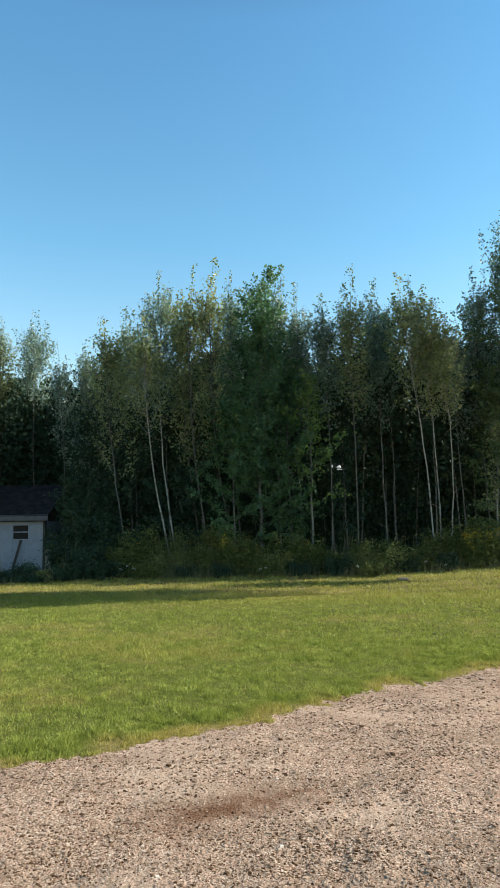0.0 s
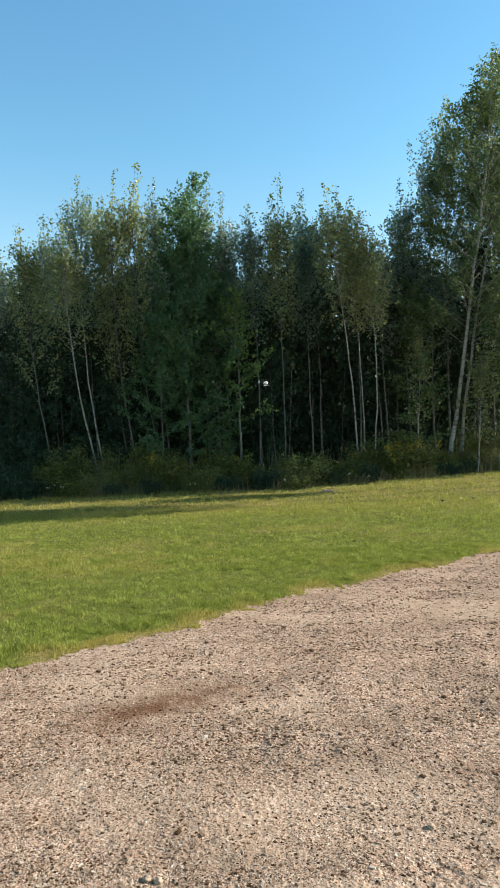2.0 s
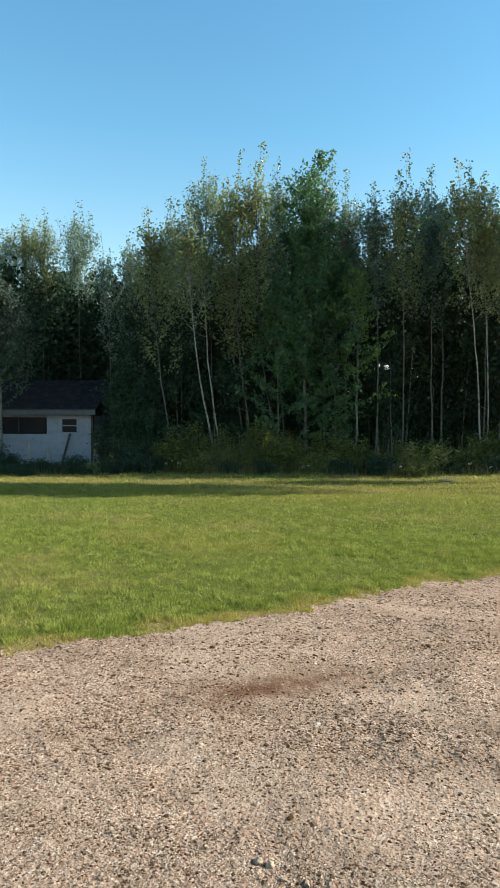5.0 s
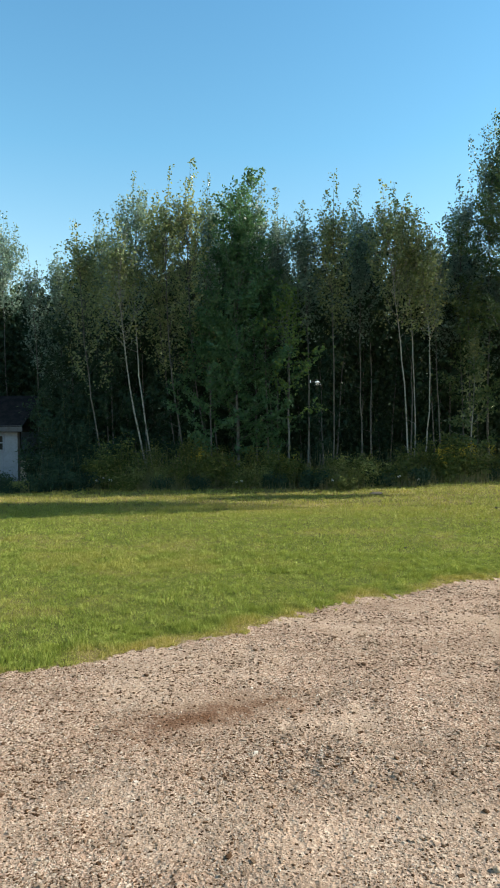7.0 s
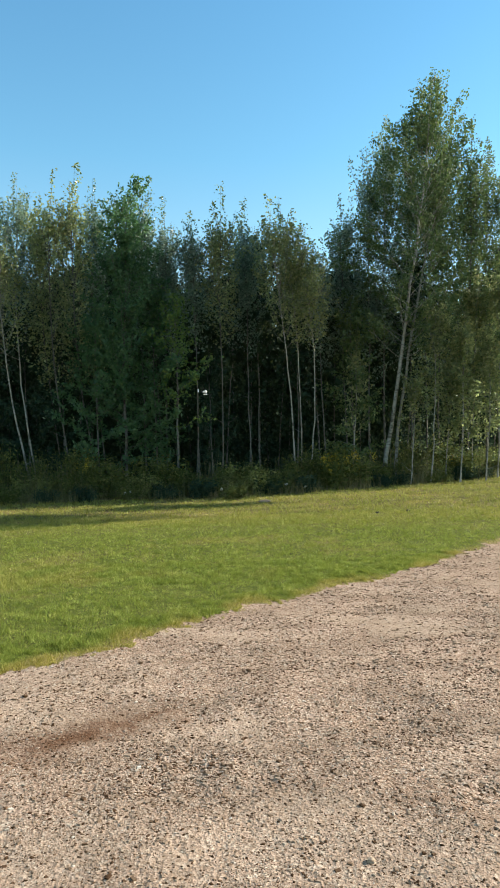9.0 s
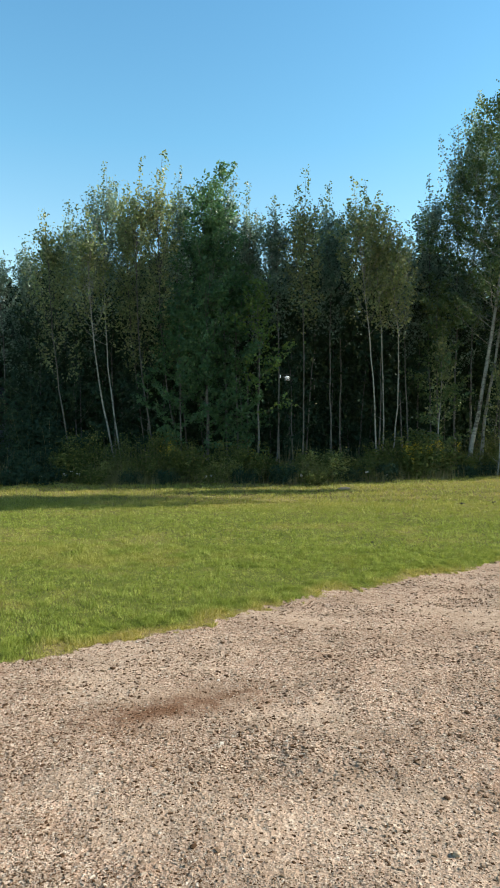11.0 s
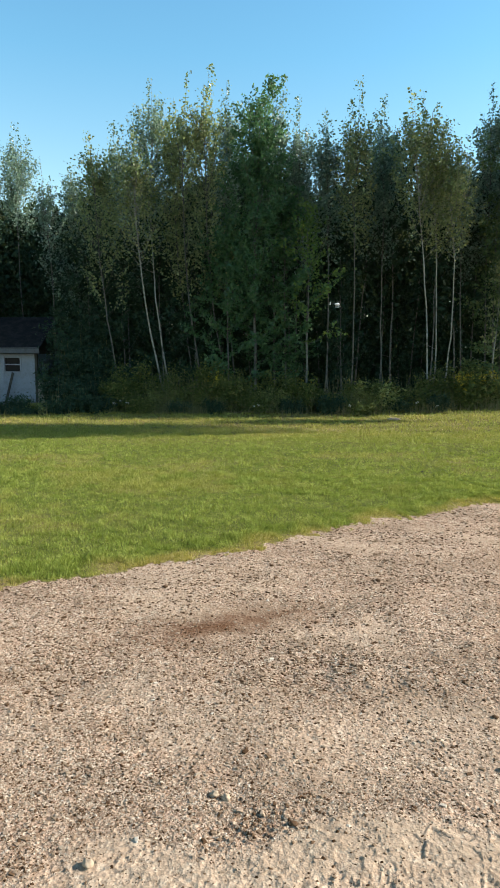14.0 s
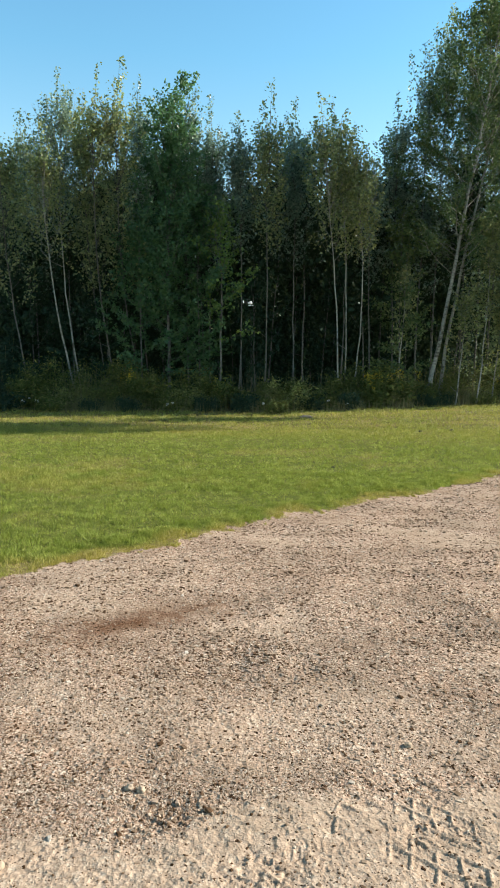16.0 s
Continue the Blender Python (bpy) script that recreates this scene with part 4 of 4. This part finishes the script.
# ---------------------------------------------------------------- undergrowth
def shrub(x, y, tall, wide, count, seed, mat=None, leaf=0.075, label="leafy green weed clump along the lawn's edge", name="shrub", group="weeds along the wood", flowers=0):
    rnd = np.random.default_rng(seed)
    base = thing(name, pose(x, y, float(land(x, y)) - 0.02), label, "shrub", group)
    stems, cs, tips = Heap(), [], []
    n = max(7, int(13 * wide))
    for k in range(n):
        a, d = rnd.uniform(0, 6.28), wide * 0.5 * math.sqrt(rnd.random())
        foot = np.array([math.cos(a) * d * 0.8, math.sin(a) * d * 0.6, 0])
        h = tall * rnd.uniform(0.65, 1.1) * (1 - 0.3 * (d / wide))
        p = limb_path(foot, (math.cos(a) * 0.25, math.sin(a) * 0.25, 1), h, 0.4, rnd, 5)
        tube(stems, p, np.linspace(0.010, 0.003, 5), 3)
        m = count // n
        s = rnd.beta(1.6, 1.0, m) * 4
        i = np.minimum(s.astype(int), 3)
        cs.append(p[i] + (p[i + 1] - p[i]) * (s - i)[:, None] + rnd.normal(0, 0.08 + 0.04 * tall, (m, 3)))
        tips.append(p[-1])
    tagged(part("stemwork", stems.mesh("stemwork", STRAW), None, base), kind="stuff")
    lh = Heap()
    leaves(lh, np.concatenate(cs), leaf, rnd, 0.0, 2.3)
    part("foliage", lh.mesh("foliage", mat or WEED), None, base)
    if flowers:
        fh = Heap()
        for tip in tips[:flowers]:
            leaves(fh, tip + rnd.normal(0, 1, (45, 3)) * (0.06, 0.06, 0.09), 0.035, rnd)
        tagged(part("bloom", fh.mesh("bloom", GOLD), None, base, "yellow goldenrod flower heads"), kind="stuff")
    return base


rnd = np.random.default_rng(44)
for k in range(64):
    x = -13.2 + 25.2 * (k + rnd.uniform(0.1, 0.9)) / 64
    row = k % 3
    y = float(wood_edge(x)) + 0.25 + 0.55 * row + rnd.uniform(-0.1, 0.2)
    low = 0.3 if x < -8.8 else 1.0
    # pale clumps stand for sunlit weeds, dark ones for shaded, by leaf colour
    shrub(x, y, (0.46 + 0.44 * row) * rnd.uniform(0.6, 1.4) * low, rnd.uniform(0.6, 1.4), 1500 + 400 * row, 500 + k, SUNLIT_WEED if k % 9 == 1 else SHADY if k % 9 in (3, 6) or x < -7 else WEED, rnd.uniform(0.028, 0.055), "weed clump coloured pale yellow-green as if sunlit, along the lawn's edge" if k % 9 == 1 else "weed clump along the lawn's edge with shade put into its dark leaves" if k % 9 in (3, 6) or x < -7 else "leafy green weed clump along the lawn's edge")
for x, y, tall, n in ((4.75, 21.1, 1.25, 9), (4.45, 21.25, 1.15, 4), (5.5, 21.4, 1.1, 4), (-3.4, 20.4, 1.25, 4), (-0.8, 20.6, 1.3, 3), (-6.6, 20.3, 0.8, 3), (9.6, 22.8, 1.1, 3)):
    shrub(x, y, tall, 0.7, 420, int(900 + x * 10), label="goldenrod in yellow flower among the weeds", name="goldenrod", group="goldenrod", flowers=n)


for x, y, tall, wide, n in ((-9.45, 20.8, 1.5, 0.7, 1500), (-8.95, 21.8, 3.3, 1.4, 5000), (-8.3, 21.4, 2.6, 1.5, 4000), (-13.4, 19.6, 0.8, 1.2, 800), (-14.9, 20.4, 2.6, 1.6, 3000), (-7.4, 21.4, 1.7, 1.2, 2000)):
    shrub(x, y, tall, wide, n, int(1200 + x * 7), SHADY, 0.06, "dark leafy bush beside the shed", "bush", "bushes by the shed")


def wildflower(x, y, tall, heads, seed, label="small white wildflower at the foot of the weeds"):
    rnd = np.random.default_rng(seed)
    base = thing("wildflower", pose(x, y, float(land(x, y)) - 0.01), label, "flower", "white wildflowers")
    for k in range(heads):
        a = rnd.uniform(0, 6.28)
        p = limb_path((0, 0, 0), (math.cos(a) * 0.3, math.sin(a) * 0.3, 1), tall * rnd.uniform(0.8, 1.05), 0.2, rnd, 4)
        h = Heap()
        tube(h, p, [0.004, 0.003, 0.003, 0.002], 4)
        part("stem", h.mesh("stem", WEED), None, base)
        h = Heap()
        leaves(h, p[-1] + rnd.normal(0, 0.018, (12, 3)), 0.024, rnd)
        tagged(part("flower_head", h.mesh("flower_head", PETAL), None, base, "white flower head"), kind="stuff")


for i, (x, y, tall, heads) in enumerate(((-7.35, 18.75, 0.3, 2), (-6.5, 18.8, 0.42, 3), (-6.2, 18.9, 0.36, 2), (-2.2, 19.1, 0.4, 2), (0.6, 19.3, 0.35, 2), (2.6, 19.9, 0.4, 2), (3.3, 20.1, 0.3, 1))):
    wildflower(x, y, tall, heads, 1300 + i)


def stalks(count, seed):
    rnd = np.random.default_rng(seed)
    heap = Heap()
    x = np.where(rnd.random(count) < 0.5, rnd.choice([-5.2, -3.9, 0.6, 3.4, 5.2, 8.0], count) + rnd.normal(0, 0.45, count), rnd.uniform(-13.5, 12, count))
    y = wood_edge(x) + rnd.random(count) ** 1.3 * 2.2 - 0.1
    z = land(x, y)
    h = (0.35 + 0.9 * np.clip((y - wood_edge(x)) / 1.4, 0, 1)) * rnd.uniform(0.5, 1.25, count) * np.where(x < -8.8, 0.35, 1)
    a, b = rnd.uniform(0, 6.28, count), rnd.uniform(0, 6.28, count)
    w = rnd.uniform(0.004, 0.011, count)
    dx, dy = np.cos(a) * w, np.sin(a) * w
    lean = h * rnd.uniform(0, 0.3, count)
    v = np.stack([np.stack([x - dx, y - dy, z], 1), np.stack([x + dx, y + dy, z], 1), np.stack([x + np.cos(b) * lean, y + np.sin(b) * lean, z + h], 1)], 1)
    heap.add(v.reshape(-1, 3), np.arange(3 * count).reshape(-1, 3))
    return heap.mesh("tall_grass", STRAW)


tagged(new("tall_grass", stalks(6000, 45)), "tall unmown grass and dry stalks along the wood", "grass", kind="stuff")


# ---------------------------------------------------------------- the shed
def shed():
    left, right, front, back, eave = -16.2, -10.55, 22.0, 25.0, 1.86
    base = thing("shed", pose(left, front, 0.0), "low white clapboard shed with a dark shingled roof", "shed")
    to = Matrix.Translation((-left, -front, 0))

    def wall_box(*a, **k):
        return box(*a, turn=to, **k)

    # front wall in pieces round its openings: the wide dark opening and the small window
    wall = wall_box(left, -14.6, front, front + 0.1, 0, eave, 0)
    for a in ((-14.6, -12.33, front, front + 0.1, 0, 1.15), (-14.6, -12.33, front, front + 0.1, 1.80, eave), (-12.33, -11.72, front, front + 0.1, 0, eave), (-11.72, -11.09, front, front + 0.1, 0, 1.21),
              (-11.72, -11.09, front, front + 0.1, 1.74, eave), (-11.09, right, front, front + 0.1, 0, eave), (left, left + 0.1, front + 0.1, back, 0, eave), (right - 0.1, right, front + 0.1, back, 0, eave), (left, right, back, back + 0.1, 0, eave)):
        wall_box(*a, bevel=0, bm=wall)
    w = part("wall", wall, WHITE, base)
    # lapped boards
    z = 0.06
    while z < eave - 0.08:
        pieces = [(left, -14.6), (-14.6, -12.33), (-12.33, -11.72), (-11.72, -11.09), (-11.09, right)]
        runs = [p for p in pieces if not (p == (-14.6, -12.33) and z > 1.02 and z < 1.80) and not (p == (-11.72, -11.09) and z > 1.08 and z < 1.74)]
        for x0, x1 in runs:
            part("board", wall_box(x0 + 0.002, x1 - 0.002, front - 0.016, front - 0.002, z, z + 0.115, 0.004), WHITE, w)
        z += 0.12
    win = part("window", wall_box(-11.70, -11.11, front + 0.04, front + 0.055, 1.23, 1.72, 0), GLASS, base, "small dark sash window")
    for a in ((-11.76, -11.70, 1.17, 1.78), (-11.11, -11.05, 1.17, 1.78), (-11.70, -11.11, 1.72, 1.78), (-11.70, -11.11, 1.17, 1.23), (-11.70, -11.11, 1.46, 1.50)):
        part("window_frame", wall_box(a[0], a[1], front - 0.045, front + 0.03, a[2], a[3], 0.004), WHITE, win)
    part("opening", wall_box(-14.58, -12.35, front + 0.07, front + 0.09, 1.17, 1.78, 0), GLASS, base, "wide dark window")
    part("mullion", wall_box(-13.52, -13.47, front - 0.01, front + 0.06, 1.15, 1.80, 0.003), DARKWOOD, base)
    for a in ((left - 0.3, right + 0.32, front - 0.36, front - 0.32, 1.88, 2.10),):
        part("fascia", wall_box(*a), GREYWOOD, base, "weathered grey fascia board")
    # roof: two slopes of lapped courses
    ridge_y, ridge_z = 23.5, 3.22
    for side in (1, -1):
        y0 = front - 0.34 if side == 1 else back + 0.34
        length = math.hypot(ridge_y - y0, ridge_z - 2.06)
        tilt = math.atan2(ridge_z - 2.06, abs(ridge_y - y0))
        rows = 9
        m = Matrix.Translation((-left, y0 - front, 2.06)) @ Matrix.Rotation(side * tilt, 4, "X")
        lo, hi = (0, length) if side == 1 else (-length, 0)
        roof = part("roof", box(left - 0.30, right + 0.32, lo, hi, -0.03, 0.0, 0.004, m), DARKWOOD, base)
        for r in range(rows):
            d0, d1 = r * length / rows - 0.02, (r + 1) * length / rows
            part("shingle_course", box(left - 0.32, right + 0.34, side * d0 if side == 1 else -d1, side * d1 if side == 1 else -d0, 0.006, 0.03, 0.004, m), SHINGLE, roof)
    for x in (left + 0.02, right - 0.08):
        gable = bmesh.new()
        a = [gable.verts.new((x - left, y - front, z)) for y, z in ((front, eave), (back + 0.1, eave), (ridge_y, 3.1))]
        b = [gable.verts.new((x - left + 0.06, y - front, z)) for y, z in ((front, eave), (back + 0.1, eave), (ridge_y, 3.1))]
        gable.faces.new(a), gable.faces.new(b[::-1])
        for i in range(3):
            gable.faces.new((a[i], b[i], b[(i + 1) % 3], a[(i + 1) % 3]))
        part("gable", gable, DARKWOOD, base)
    part("corner_post", wall_box(right + 0.004, right + 0.09, front - 0.05, front + 0.08, 0, 1.86, 0.005), DARKWOOD, base, "dark weathered corner post")


shed()
plank = part("plank", box(-0.045, 0.045, -0.015, 0.015, 0, 1.25, 0.004), DARKWOOD, None, "dark weathered plank leaning on the shed wall")
plank.matrix_basis = pose(-11.56, 21.62, 0.0, -15, 9, 0)
tagged(plank, "", "plank")
post = part("post", box(-0.035, 0.035, -0.035, 0.035, -0.05, 0.95, 0.006), PALEWOOD, None, "pale weathered post standing in the weeds")
post.matrix_basis = pose(-11.75, 19.6, 0.0, 0, 1, 10)
tagged(post, "", "post")
horse = thing("trestle", pose(-11.15, 19.7, 0.0), "thin pale wooden trestle standing in the weeds", "trestle")
for name, a, b in (("leg", (-0.12, 0, 0), (0.03, 0, 0.85)), ("leg", (0.25, 0.05, 0.42), (0.02, 0, 0.86)), ("leg", (0.05, 0.45, 0), (0.03, 0.05, 0.85))):
    h = Heap()
    tube(h, np.linspace(a, b, 3), [0.018] * 3, 6)
    part(name, h.mesh(name, PALEWOOD), None, horse)
panel = part("panel", box(-0.45, 0.45, -0.03, 0.03, 0, 0.95, 0.01), PALEWOOD, None, "weathered grey-green board standing beside the shed")
panel.matrix_basis = pose(-9.75, 21.4, 0.0, -6, 0, 4)
tagged(panel, "", "board")

# ---------------------------------------------------------------- small things on the lawn
stone(1.821, 18.0, 0.36, 31, PEBBLE, "low flat weathered rock in the lawn", "rock", 0.22, "")
for i, (x, y, s) in enumerate(((1.473, 9.38, 0.05), (5.0, 14.6, 0.11), (4.2, 14.4, 0.08))):
    stone(x, y, s, 40 + i, DARKWOOD, "dark clod of earth lying in the lawn", "clod", 0.6, "clods in the lawn")


# ---------------------------------------------------------------- the flying toy
def toy():
    base = thing("toy_helicopter", pose(0.13, 14.0, 3.0, 0, 0, 25), "small white toy helicopter hovering above the lawn", "toy helicopter")
    base.scale = (0.5, 0.5, 0.5)
    bm = bmesh.new()
    bmesh.ops.create_uvsphere(bm, u_segments=20, v_segments=12, radius=0.075)
    for v in bm.verts:
        v.co.x *= 1.35 if v.co.x > 0 else 1.8
        v.co.z *= 0.95 if v.co.x > 0 else 0.75
    part("body", bm, PLASTIC, base, "white body shell", True)
    h = Heap()
    tube(h, np.linspace((-0.10, 0, 0.01), (-0.34, 0, 0.035), 4), [0.022, 0.016, 0.012, 0.009], 8)
    part("tail_boom", h.mesh("tail_boom", BLACK, True), None, base)
    part("tail_fin", box(-0.37, -0.32, -0.004, 0.004, -0.03, 0.10, 0.003), PLASTIC, base)
    bm = bmesh.new()
    bmesh.ops.create_uvsphere(bm, u_segments=16, v_segments=10, radius=0.055)
    for v in bm.verts:
        v.co = (v.co.x * 1.1 + 0.012, v.co.y * 1.42, v.co.z * 0.8 - 0.004)
    part("canopy", bm, BLACK, base, "dark cockpit window", True)
    h = Heap()
    tube(h, np.linspace((0, 0, 0.06), (0, 0, 0.135), 3), [0.009] * 3, 8)
    part("mast", h.mesh("mast", BLACK), None, base)
    for k in range(2):
        part("rotor_blade", box(0.02, 0.30, -0.016, 0.016, 0.125, 0.13, 0.002, Matrix.Rotation(0.5 + math.pi * k, 4, "Z")), BLACK, base)
    for s in (-1, 1):
        h = Heap()
        tube(h, np.array([(-0.10, 0.06 * s, -0.12), (0.0, 0.06 * s, -0.122), (0.10, 0.06 * s, -0.12), (0.13, 0.06 * s, -0.105)]), [0.006] * 4, 6)
        skid = part("skid", h.mesh("skid", PLASTIC), None, base)
        for xx in (-0.05, 0.06):
            h = Heap()
            tube(h, np.linspace((xx, 0.06 * s, -0.12), (xx, 0.035 * s, -0.045), 3), [0.005] * 3, 6)
            part("strut", h.mesh("strut", PLASTIC), None, skid)


toy()
